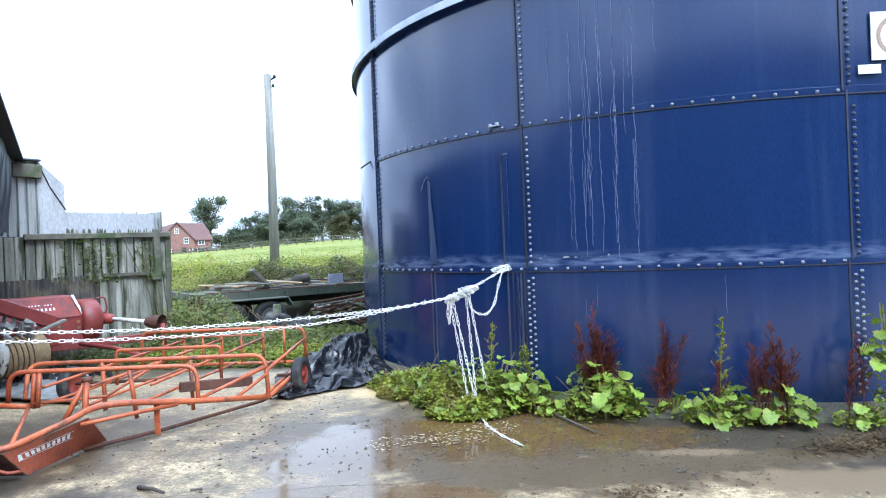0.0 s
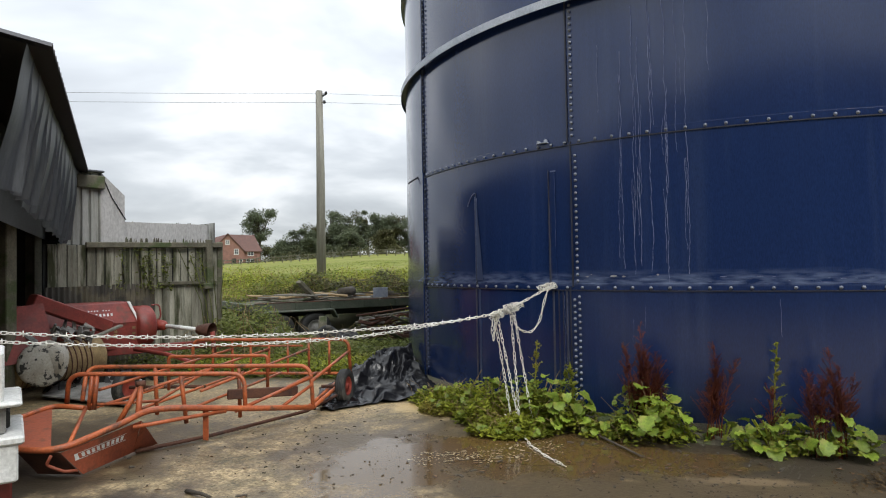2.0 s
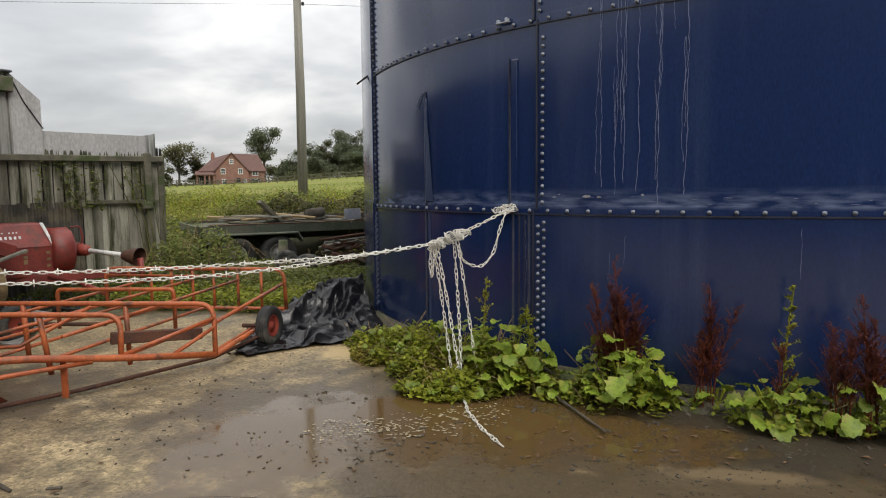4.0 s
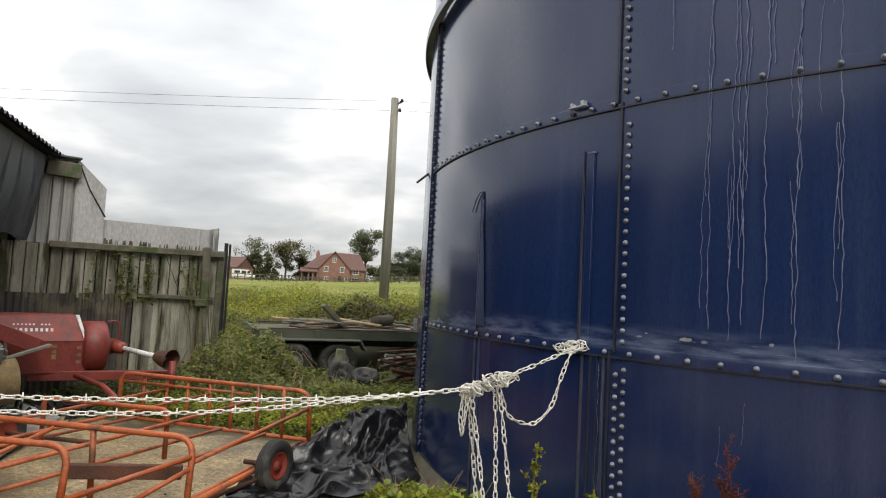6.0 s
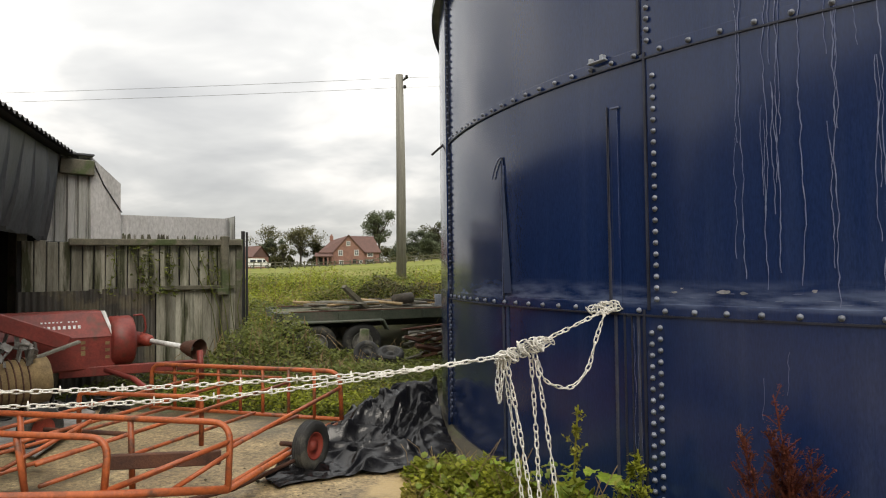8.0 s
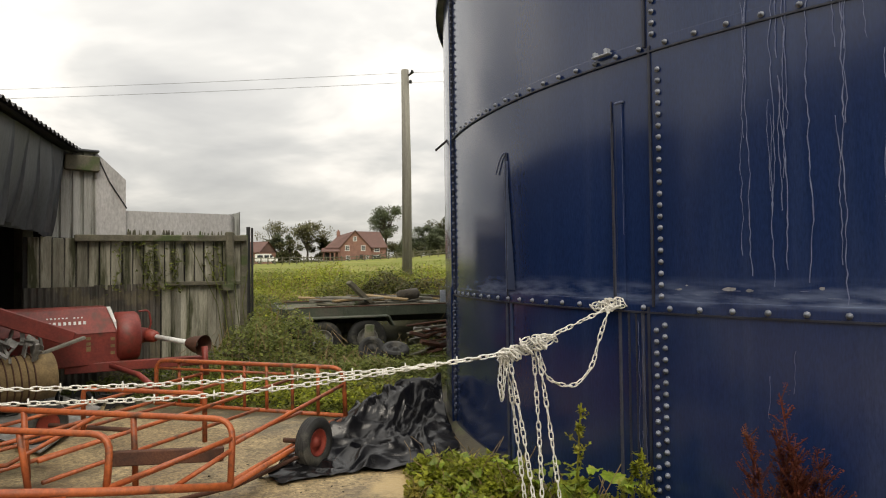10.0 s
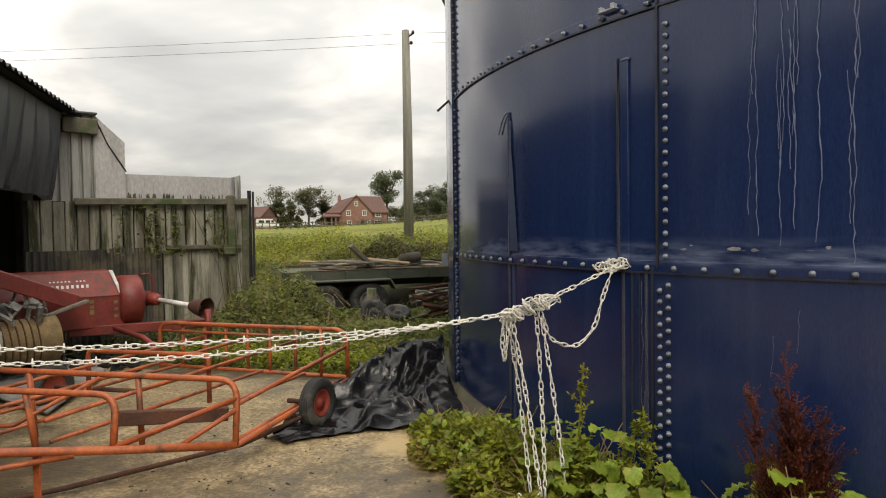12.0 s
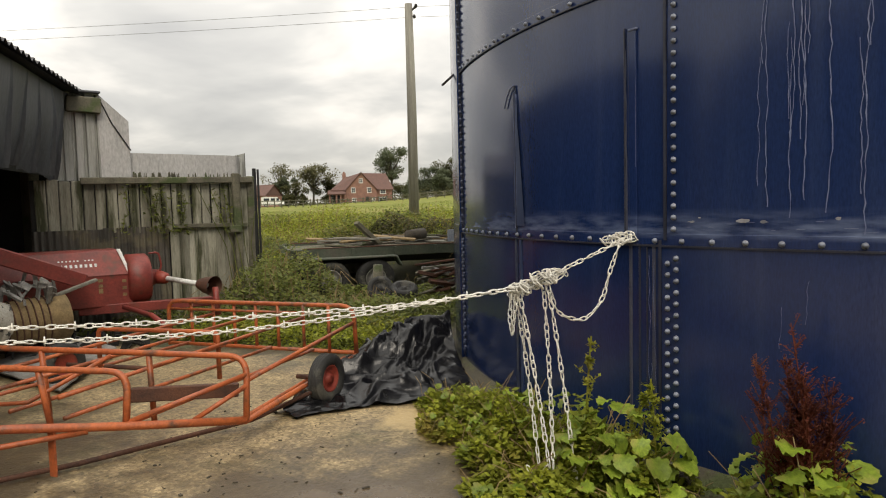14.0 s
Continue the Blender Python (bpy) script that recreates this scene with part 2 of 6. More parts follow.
M_roofsheet = surf("roof_sheet", (0.09, 0.09, 0.095), (0.05, 0.05, 0.055), 0.7, 0, 2, 40, 0.3)
M_board = surf("mossy_boarding", (0.40, 0.385, 0.31), (0.16, 0.15, 0.11), 0.85, 0, 2.6, 50, 0.4, (2, 2, 0.25), third=(0.055, 0.058, 0.026), tscale=2.2,
               random_piece=0.25, tpos=(0.5, 0.62), tstretch=(3, 3, 0.3))
M_iron = surf("rusting_iron_sheet", (0.12, 0.108, 0.09), (0.055, 0.05, 0.043), 0.75, 0.1, 2.2, 45, 0.2, (2, 2, 0.25), third=(0.15, 0.13, 0.09), tscale=3)
M_grp = surf("grey_cladding", (0.46, 0.46, 0.43), (0.30, 0.30, 0.27), 0.55, 0, 1.8, 45, 0.12, (4, 4, 0.2), third=(0.09, 0.09, 0.07), tscale=2.6,
             tpos=(0.53, 0.66), tstretch=(4, 4, 0.22))
M_strip = surf("pale_strip_cladding", (0.50, 0.49, 0.48), (0.43, 0.42, 0.41), 0.5, 0, 1.2, 40, 0.06, (1, 1, 0.4), third=(0.34, 0.335, 0.32), tscale=1.4,
               tpos=(0.55, 0.8), tstretch=(2, 2, 0.4))
M_timber = surf("old_timber", (0.17, 0.155, 0.11), (0.09, 0.083, 0.06), 0.88, 0, 4, 50, 0.4, (1, 1, 1), third=(0.07, 0.09, 0.035), tscale=3)
M_pole = surf("weathered_pole", (0.25, 0.24, 0.2), (0.165, 0.155, 0.13), 0.85, 0, 2.5, 40, 0.3, (3, 3, 0.15))
# dark metal parts; also stands in for shade in gaps and interiors
M_black = surf("dark_metal_and_shade", (0.03, 0.03, 0.03), (0.018, 0.018, 0.018), 0.6, 0.3, 8, 60, 0.2)
M_greenpaint = surf("dark_green_paint", (0.085, 0.098, 0.068), (0.055, 0.066, 0.047), 0.55, 0, 3, 40, 0.2, third=(0.09, 0.085, 0.065), tscale=3)
M_barnback = surf("barn_wall_sheet", (0.035, 0.045, 0.05), (0.022, 0.028, 0.034), 0.8, 0, 0.6, 20, 0.1)


def leafy(m, through_light):
    """Lets part of the light pass through thin leaves."""
    N, L = m.node_tree.nodes, m.node_tree.links
    p = N["Principled BSDF"]
    tr, mx = N.new("ShaderNodeBsdfTranslucent"), N.new("ShaderNodeMixShader")
    L.new(p.inputs["Base Color"].links[0].from_socket, tr.inputs["Color"])
    mx.inputs[0].default_value = through_light
    L.new(p.outputs[0], mx.inputs[1])
    L.new(tr.outputs[0], mx.inputs[2])
    L.new(mx.outputs[0], N["Material Output"].inputs["Surface"])
    return m


def foliage(name, a, b_, dark, island=True):
    m = surf(name, a, b_, 0.55, 0, 3, 30, 0.1, third=dark, tscale=2.2, tpos=(0.55, 0.72), random_piece=0.4, island=island, spec=0.18)
    return leafy(m, 0.45)


M_weed = foliage("weed_green", (0.33, 0.35, 0.04), (0.18, 0.21, 0.03), (0.32, 0.23, 0.07))
M_bramble = foliage("bramble_green", (0.20, 0.225, 0.055), (0.12, 0.145, 0.04), (0.21, 0.17, 0.075))
M_dockred = foliage("dock_seed_red", (0.20, 0.056, 0.03), (0.11, 0.032, 0.021), (0.24, 0.10, 0.045))
M_hedge = foliage("hedge_dark", (0.115, 0.115, 0.045), (0.07, 0.074, 0.035), (0.16, 0.11, 0.07))
# lighter and greyer than the leaves: distance haze is put into this colour
M_tree = foliage("hazy_tree_leaf", (0.15, 0.17, 0.10), (0.115, 0.14, 0.085), (0.165, 0.16, 0.10))
M_treetint = foliage("autumn_leaf", (0.19, 0.175, 0.085), (0.11, 0.115, 0.06), (0.17, 0.13, 0.07))
M_grass = foliage("field_grass", (0.19, 0.22, 0.035), (0.14, 0.175, 0.03), (0.22, 0.2, 0.055))
M_bark = surf("bark", (0.09, 0.075, 0.055), (0.05, 0.042, 0.032), 0.9, 0, 5, 40, 0.5)
M_brick = surf("red_brick", (0.29, 0.15, 0.115), (0.22, 0.115, 0.088), 0.85, 0, 1.5, 14, 0.2, random_piece=0.05)
M_tile = surf("clay_roof_tile", (0.14, 0.076, 0.062), (0.11, 0.06, 0.05), 0.85, 0, 1.2, 9, 0.3)
M_white = surf("white_paint", (0.78, 0.78, 0.76), (0.6, 0.6, 0.57), 0.5, 0, 3, 40, 0.1, third=(0.38, 0.37, 0.34), tscale=4, tpos=(0.6, 0.75))
M_glassdark = surf("window_glass", (0.05, 0.06, 0.07), (0.03, 0.035, 0.045), 0.08, 0, 3, 20, 0.0, rvar=0.03)
M_straw = surf("weathered_straw", (0.30, 0.21, 0.10), (0.18, 0.125, 0.06), 0.85, 0, 8, 60, 0.4)
M_greyplastic = surf("grey_scrap", (0.30, 0.29, 0.27), (0.12, 0.115, 0.105), 0.6, 0, 7, 60, 0.3)
M_signbrown = surf("faded_sign_ink", (0.36, 0.25, 0.17), (0.28, 0.2, 0.14), 0.6, 0, 8, 60, 0.0)
M_wire = surf("wire", (0.16, 0.16, 0.16), (0.11, 0.11, 0.11), 0.6, 0.3, 8, 60, 0.0)

M_water = bpy.data.materials.new("muddy_water")
M_water.use_nodes = True
wb = M_water.node_tree.nodes["Principled BSDF"]
wb.inputs["Base Color"].default_value, wb.inputs["Roughness"].default_value = (0.10, 0.06, 0.022, 1), 0.045
wb.inputs["IOR"].default_value = 1.33
_n = M_water.node_tree.nodes.new("ShaderNodeTexNoise")
_n.inputs["Scale"].default_value, _n.inputs["Detail"].default_value = 9, 3
_c = M_water.node_tree.nodes.new("ShaderNodeTexCoord")
_b = M_water.node_tree.nodes.new("ShaderNodeBump")
_b.inputs["Strength"].default_value, _b.inputs["Distance"].default_value = 0.04, 0.01
M_water.node_tree.links.new(_c.outputs["Object"], _n.inputs["Vector"])
M_water.node_tree.links.new(_n.outputs["Fac"], _b.inputs["Height"])
M_water.node_tree.links.new(_b.outputs[0], wb.inputs["Normal"])


# ---- mesh building ----
class Geo:
    """Collects vertices and faces for one mesh."""

    def __init__(self):
        self.v, self.f = [], []

    def face(self, *pts):
        i = len(self.v)
        self.v += [tuple(p) for p in pts]
        self.f.append(tuple(range(i, i + len(pts))))

    def box(self, m, sx, sy, sz, bevel=0.0):
        """A box of that size round the pose m, its edges chamfered."""
        i = len(self.v)
        if not bevel:
            self.v += [tuple(m @ Vector((x * sx / 2, y * sy / 2, z * sz / 2))) for z in (-1, 1) for y in (-1, 1) for x in (-1, 1)]
            self.f += [tuple(i + k for k in q) for q in ((0, 2, 3, 1), (4, 5, 7, 6), (0, 1, 5, 4), (2, 6, 7, 3), (0, 4, 6, 2), (1, 3, 7, 5))]
            return
        rings = []
        for z, inset in ((-sz / 2, bevel), (-sz / 2 + bevel, 0), (sz / 2 - bevel, 0), (sz / 2, bevel)):
            x, y, c = sx / 2 - inset, sy / 2 - inset, bevel
            ring = [(x - c, -y), (x, -y + c), (x, y - c), (x - c, y), (-x + c, y), (-x, y - c), (-x, -y + c), (-x + c, -y)]
            rings.append(len(self.v))
            self.v += [tuple(m @ Vector((a, b, z))) for a, b in ring]
        for a, b in zip(rings, rings[1:]):
            self.f += [(a + k, a + (k + 1) % 8, b + (k + 1) % 8, b + k) for k in range(8)]
        self.f += [tuple(rings[0] + k for k in range(7, -1, -1)), tuple(rings[-1] + k for k in range(8))]

    def tube(self, pts, r, seg=8, caps=True, closed=False):
        """A tube along points; r is one radius or one for each point."""
        pts = [Vector(p) for p in pts]
        n = len(pts)
        rs = r if isinstance(r, (list, tuple)) else [r] * n
        up, first = None, len(self.v)
        for k, p in enumerate(pts):
            d = (pts[(k + 1) % n] - pts[k - 1]) if closed else pts[min(k + 1, n - 1)] - pts[max(k - 1, 0)]
            d = d.normalized() if d.length > 1e-9 else Vector((0, 0, 1))
            if up is None:
                up = Vector((0, 0, 1)) if abs(d.z) < 0.9 else Vector((1, 0, 0))
            a = d.cross(up).normalized()
            up = a.cross(d).normalized()
            self.v += [tuple(p + rs[k] * (a * math.cos(2 * math.pi * s / seg) + up * math.sin(2 * math.pi * s / seg))) for s in range(seg)]
        for k in range(n if closed else n - 1):
            a, b = first + k * seg, first + ((k + 1) % n) * seg
            self.f += [(a + s, a + (s + 1) % seg, b + (s + 1) % seg, b + s) for s in range(seg)]
        if caps and not closed:
            self.f += [tuple(first + s for s in range(seg - 1, -1, -1)), tuple(first + (n - 1) * seg + s for s in range(seg))]

    def lathe(self, m, profile, seg=24):
        """A profile of (radius, height) turned round the z axis of the pose m."""
        first = len(self.v)
        for r, h in profile:
            self.v += [tuple(m @ Vector((r * math.cos(2 * math.pi * s / seg), r * math.sin(2 * math.pi * s / seg), h))) for s in range(seg)]
        for k in range(len(profile) - 1):
            a, b = first + k * seg, first + (k + 1) * seg
            self.f += [(a + s, a + (s + 1) % seg, b + (s + 1) % seg, b + s) for s in range(seg)]

    def grid(self, nx, ny, fn):
        """A sheet of nx by ny cells; fn(i / nx, j / ny) gives the points."""
        first = len(self.v)
        self.v += [tuple(fn(i / nx, j / ny)) for j in range(ny + 1) for i in range(nx + 1)]
        w = nx + 1
        self.f += [(first + j * w + i, first + j * w + i + 1, first + (j + 1) * w + i + 1, first + (j + 1) * w + i) for j in range(ny) for i in range(nx)]

    def mesh(self, name, material, smooth=False):
        me = bpy.data.meshes.new(name)
        me.from_pydata(self.v, [], self.f)
        me.materials.append(material)
        if smooth:
            me.polygons.foreach_set("use_smooth", [True] * len(me.polygons))
        me.update()
        return me


def part(name, geo, material, parent=None, label="", smooth=False):
    """One mesh object under a thing or a part."""
    ob = new(name, geo.mesh(name, material, smooth) if isinstance(geo, Geo) else geo)
    if parent:
        ob.parent = parent
    return tagged(ob, label)


def thing(name, label, category, group="", kind="", at=(0, 0, 0)):
    ob = new(name)
    ob.location = at
    return tagged(ob, label, category, group, kind)


def solid(name, geo, material, label, category, group="", kind="", smooth=False):
    return tagged(part(name, geo, material, None, "", smooth), label, category, group, kind)


def rnd(a, b):
    return random.uniform(a, b)


def smooth01(a, b, x):
    t = min(1, max(0, (x - a) / (b - a)))
    return t * t * (3 - 2 * t)


def arc_pts(pts, r, n=5):
    """A path through corners, each rounded with about that radius."""
    pts = [Vector(p) for p in pts]
    out = [pts[0]]
    for a, b, c in zip(pts, pts[1:], pts[2:]):
        d0, d1 = (a - b), (c - b)
        k = min(r, d0.length * 0.45, d1.length * 0.45)
        p, q = b + d0.normalized() * k, b + d1.normalized() * k
        out += [p.lerp(b, s / n).lerp(b.lerp(q, s / n), s / n) for s in range(n + 1)]
    return out + [pts[-1]]


# ---- ground: yard, bank and field ----
def ground_z(x, y):
    bank = 0.9 * smooth01(12.6, 17.5, y)
    lean = min(1, max(0, (x / max(y, 1) + 0.5) / 0.24))
    run = max(0, min(y, 190) - 17)
    rough = 0.006 * noise.noise((x * 0.6, y * 0.6, 0)) + (0.12 * smooth01(9, 14, y)) * noise.noise((x * 0.35, y * 0.35, 4))
    return bank + run * (0.0126 + 0.0148 * lean) + rough


def axis(near0, near1, step, far):
    a = list(np.arange(near0, near1 + 1e-6, step))
    s, lo, hi = step, near0, near1
    while hi < far or lo > -far:
        s *= 1.35
        hi, lo = hi + s, lo - s
        a = [lo] + a + [hi]
    return a


gx, gy = axis(-7, 5, 0.25, 1500), axis(-1, 22, 0.25, 1500)
G = Geo()
G.v = [(x, y, ground_z(x, y)) for y in gy for x in gx]
W = len(gx)
G.f = [(j * W + i, j * W + i + 1, (j + 1) * W + i + 1, (j + 1) * W + i) for j in range(len(gy) - 1) for i in range(W - 1)]
ground = solid("ground", G, M_concrete, "wet stained concrete farmyard running into a grassy bank and field", "ground", kind="structure", smooth=True)
ground.data.materials.append(surf("turf", (0.21, 0.225, 0.05), (0.13, 0.155, 0.035), 0.9, 0, 0.45, 5, 0.8, third=(0.26, 0.235, 0.075), tscale=0.16, spec=0.1))
ground.data.materials.append(surf("earth", (0.10, 0.095, 0.045), (0.06, 0.06, 0.03), 0.95, 0, 2, 30, 0.6))
for p in ground.data.polygons:
    cx, cy, _ = p.center
    edge = 8.35 + 0.35 * noise.noise((cx * 0.9, 0, 7)) + 0.06 * cx
    p.material_index = 1 if cy > 16.2 or abs(cx) > 40 or cy < -25 else 2 if cy > edge else 0

# ---- the blue slurry tank ----
TC, TR = Vector((3.49, 10.24, 0)), 5.0
SEAMS = [207.9, 238.0, 270.0] + [270.0 + 29.72 * k for k in range(1, 10)]
LEVELS = [0.14, 1.30, 2.72, 4.15, 5.55]


def on_tank(deg, z, out=0.0):
    a = radians(deg)
    return TC + Vector(((TR + out) * math.cos(a), (TR + out) * math.sin(a), z))


tank = thing("slurry_tank", "tall blue enamelled steel slurry tank with bolted panels", "tank", at=TC)


def tank_part(name, geo, material, label="", smooth=False, parent=None):
    geo.v = [tuple(Vector(p) - TC) for p in geo.v] if parent is None else geo.v
    return part(name, geo, material, parent or tank, label, smooth)


def plate(a0, a1, z0, z1, out, thick=0.006, n=14):
    """A curved plate with edges, from angle a0 to a1."""
    g = Geo()
    ea, ez = 0.0015 / (a1 - a0), 0.0015 / (z1 - z0)
    us = [0, ea] + [k / n for k in range(1, n)] + [1 - ea, 1]
    vs = [0, ez, 1 - ez, 1]
    w, h = len(us), len(vs)
    g.v = [tuple(on_tank(a0 + (a1 - a0) * u, z0 + (z1 - z0) * v, out)) for v in vs for u in us]
    g.f = [(j * w + i, j * w + i + 1, (j + 1) * w + i + 1, (j + 1) * w + i) for j in range(h - 1) for i in range(w - 1)]
    loop = [i for i in range(w)] + [j * w + w - 1 for j in range(1, h)] + [(h - 1) * w + i for i in range(w - 2, -1, -1)] + [j * w for j in range(h - 2, 0, -1)]
    first = len(g.v)
    for i in loop:
        u, v = us[i % w], vs[i // w]
        g.v.append(tuple(on_tank(a0 + (a1 - a0) * u, z0 + (z1 - z0) * v, out - thick)))
    k = len(loop)
    g.f += [(loop[(q + 1) % k], loop[q], first + q, first + (q + 1) % k) for q in range(k)]
    return g


for lv in range(4):
    for k, a in enumerate(SEAMS):
        a1 = SEAMS[(k + 1) % 12] + (360 if k == 11 else 0)
        shift = 0.35 if lv % 2 else 0.0
        tank_part("panel", plate(a - 0.5 + shift, a1 + (-0.7 if k == 11 else 0.8) + shift, LEVELS[lv] - 0.03, LEVELS[lv + 1] + 0.035, (0.03 if k == 11 else 0.005 * (k % 2)) + 0.0105 * (3 - lv) / 3, 0.03 if k == 11 else 0.006, 24), M_enamel, smooth=True)
# sealant beads along the laps
for lv in (1, 2):
    tank_part("seal_bead", plate(185, 300, LEVELS[lv] - 0.036, LEVELS[lv] - 0.026, 0.022, 0.012, 80), M_sealant)
for k, a in enumerate(SEAMS[:3]):
    for lv in range(4):
        shift = 0.35 if lv % 2 else 0.0
        tank_part("seal_bead", plate(a - 0.62 + shift, a - 0.45 + shift, LEVELS[lv], LEVELS[lv + 1], 0.022, 0.02, 2), M_sealant)

# stiffening ring, galvanised
g = Geo()
prof = [(0.016, 0.0), (0.10, 0.0), (0.10, -0.075), (0.108, -0.075), (0.108, 0.008), (0.016, 0.008)]
n = 160
for i in range(n):
    for o, h in prof:
        g.v.append(tuple(on_tank(360 * i / n, LEVELS[3] + h, o)))
k = len(prof)
for i in range(n):
    j = (i + 1) % n
    g.f += [(i * k + s, j * k + s, j * k + s + 1, i * k + s + 1) for s in range(k - 1)]
tank_part("stiffening_ring", g, M_ringbar, "galvanised angle ring round the shell")
g = Geo()
g.lathe(Matrix.Translation(TC), [(5.03, 5.5), (5.09, 5.5), (5.09, 5.58), (4.95, 5.58), (4.95, 5.0), (0.0, 5.0)], 96)
tank_part("rim", g, M_ringbar)
g = Geo()
g.lathe(Matrix.Translation(TC), [(5.26, -0.02), (5.18, 0.02), (5.11, 0.06), (5.05, 0.10), (5.0, 0.125), (4.9, 0.13)], 120)
g.v = [(x + 0.04 * noise.noise((x * 4, y * 4, 0)), y + 0.04 * noise.noise((x * 4, y * 4, 3)), z + 0.03 * noise.noise((x * 5, y * 5, 1)) * (z < 0.11)) for x, y, z in g.v]
solid("soil_bank", g, M_plinth, "low mossy bank of soil round the tank foot", "soil", kind="structure", smooth=True)

# bolts: domed caps on washers
gb = Geo()
gb.lathe(Matrix(), [(0.0155, 0.0), (0.0155, 0.0045), (0.012, 0.005), (0.0108, 0.0135), (0.006, 0.018), (0.0, 0.019)], 8)
bolt_mesh = gb.mesh("bolt", M_bolt, True)
gb2 = Geo()
gb2.v, gb2.f = list(gb.v), list(gb.f)
bolt_blue = gb2.mesh("bolt", M_bolt_blue, True)
spots, rest = [], []
for k in range(2):
    a, a1 = SEAMS[k], SEAMS[k + 1]
    for lv in (1, 2):
        for s in range(17):
            spots.append((a + (a1 - a) * (s + 0.5) / 17, LEVELS[lv] - 0.004, bolt_mesh))
for lv in range(4):
    step = 0.061
    for k in range(3):
        shift = 0.35 if lv % 2 else 0.0
        for s in range(int((LEVELS[lv + 1] - LEVELS[lv] - 0.08) / step)):
            z = LEVELS[lv] + 0.06 + step * s
            rows = ((0.0, 0), (0.58, step / 2)) if lv == 0 else ((0.05, 0),)
            for da, dz in rows:
                (spots if k == 1 and lv < 3 or k == 0 and lv in (1, 2) or k == 2 and lv < 2 else rest).append((SEAMS[k] + shift + da, z + dz, bolt_mesh if lv == 0 or k == 1 else bolt_blue))
for s in range(60):
    for lv in (1, 2):
        if s < 10 or 40 < s:
            rest.append((176 + 3.1 * s, LEVELS[lv] - 0.004, bolt_mesh))
for deg, z, me in spots[:300]:
    b = new("bolt", me)
    b.parent = tank
    a = radians(deg)
    b.matrix_basis = Matrix.Translation(on_tank(deg, z, 0.0185) - TC) @ Matrix.Rotation(a, 4, "Z") @ Matrix.Rotation(math.pi / 2, 4, "Y")
g = Geo()
for deg, z, me in spots[300:] + rest:
    g.lathe(Matrix.Translation(on_tank(deg, z, 0.0185)) @ Matrix.Rotation(radians(deg), 4, "Z") @ Matrix.Rotation(math.pi / 2, 4, "Y"),
            [(0.0165, 0.0), (0.0165, 0.005), (0.011, 0.014), (0.0, 0.0195)], 7)
tagged(tank_part("bolt", g, M_bolt_blue, smooth=True), kind="stuff")


M_stain = surf("rusty_run", (0.06, 0.062, 0.08), (0.025, 0.033, 0.065), 0.6, 0, 9, 50, 0.1)


def upright(deg, width, z0, z1, out, material, name, label=""):
    g = Geo()
    a = radians(deg)
    m = Matrix.Translation(on_tank(deg, (z0 + z1) / 2, out / 2 + 0.008)) @ Matrix.Rotation(a, 4, "Z")
    g.box(m, out, width, z1 - z0, 0.003)
    return tank_part(name, g, material, label)


M_faded = surf("faded_enamel", (0.034, 0.052, 0.11), (0.016, 0.034, 0.1), 0.3, 0, 3, 30, 0.02, (4, 4, 0.15), third=(0.06, 0.078, 0.13), tscale=5, tpos=(0.52, 0.8), tstretch=(6, 6, 0.2))


def fade(deg0, top, low, wide0, wide1, material, name="faded_run"):
    """A weathered wedge on the shell that widens downwards."""
    g = Geo()
    def fn(u, v):
        w = wide0 + (wide1 - wide0) * (1 - v)
        return on_tank(deg0 + w * (u - 0.15) + 0.06 * noise.noise((u * 3, v * 9, deg0)), low + (top - low) * v, 0.0188)
    g.grid(6, 24, fn)
    tank_part(name, g, material, smooth=True)


fade(222.8, 2.31, 1.36, 0.1, 1.5, M_faded)
upright(222.75, 0.008, 1.3, 2.34, 0.014, M_sealant, "stiffener", "thin dark upright stiffener")
upright(222.62, 0.004, 1.34, 2.3, 0.0135, M_scum, "stiffener", "thin pale edge of the stiffener")
upright(222.9, 0.003, 1.5, 2.28, 0.0135, M_scum, "stiffener", "thin pale edge of the stiffener")
upright(222.6, 0.02, 0.14, 1.27, 0.012, M_stain, "stain_run")
upright(223.3, 0.03, 0.14, 1.27, 0.0115, M_faded, "stain_run")
upright(234.85, 0.007, 1.3, 2.47, 0.015, M_sealant, "stiffener", "thin dark upright stiffener")
upright(235.4, 0.062, 1.3, 2.45, 0.0115, M_enamel, "stiffener", "flat faded blue upright strap")
fade(234.93, 2.35, 1.31, 0.05, 0.2, M_stain, "stain_run")
upright(235.2, 0.005, 1.28, 2.4, 0.0125, M_sealant, "stain_run")
upright(235.72, 0.004, 1.7, 2.44, 0.0125, M_scum, "stain_run")
upright(235.5, 0.06, 2.445, 2.458, 0.018, M_scum, "strap_cap")
upright(235.25, 0.02, 0.14, 1.27, 0.0105, M_stain, "stain_run")
upright(235.95, 0.012, 0.2, 1.27, 0.0112, M_sealant, "stain_run")
upright(236.5, 0.008, 0.2, 1.26, 0.0108, M_sealant, "stain_run")
upright(237.0, 0.02, 0.2, 1.27, 0.0105, M_stain, "stain_run")
# a smear of sealant arching off the first stiffener
g = Geo()
g.tube([on_tank(222.7 - 1.6 * s, 2.34 - 0.14 * s * s, 0.02) for s in np.linspace(0, 1, 8)], 0.006, 6)
tank_part("sealant_smear", g, M_scum)
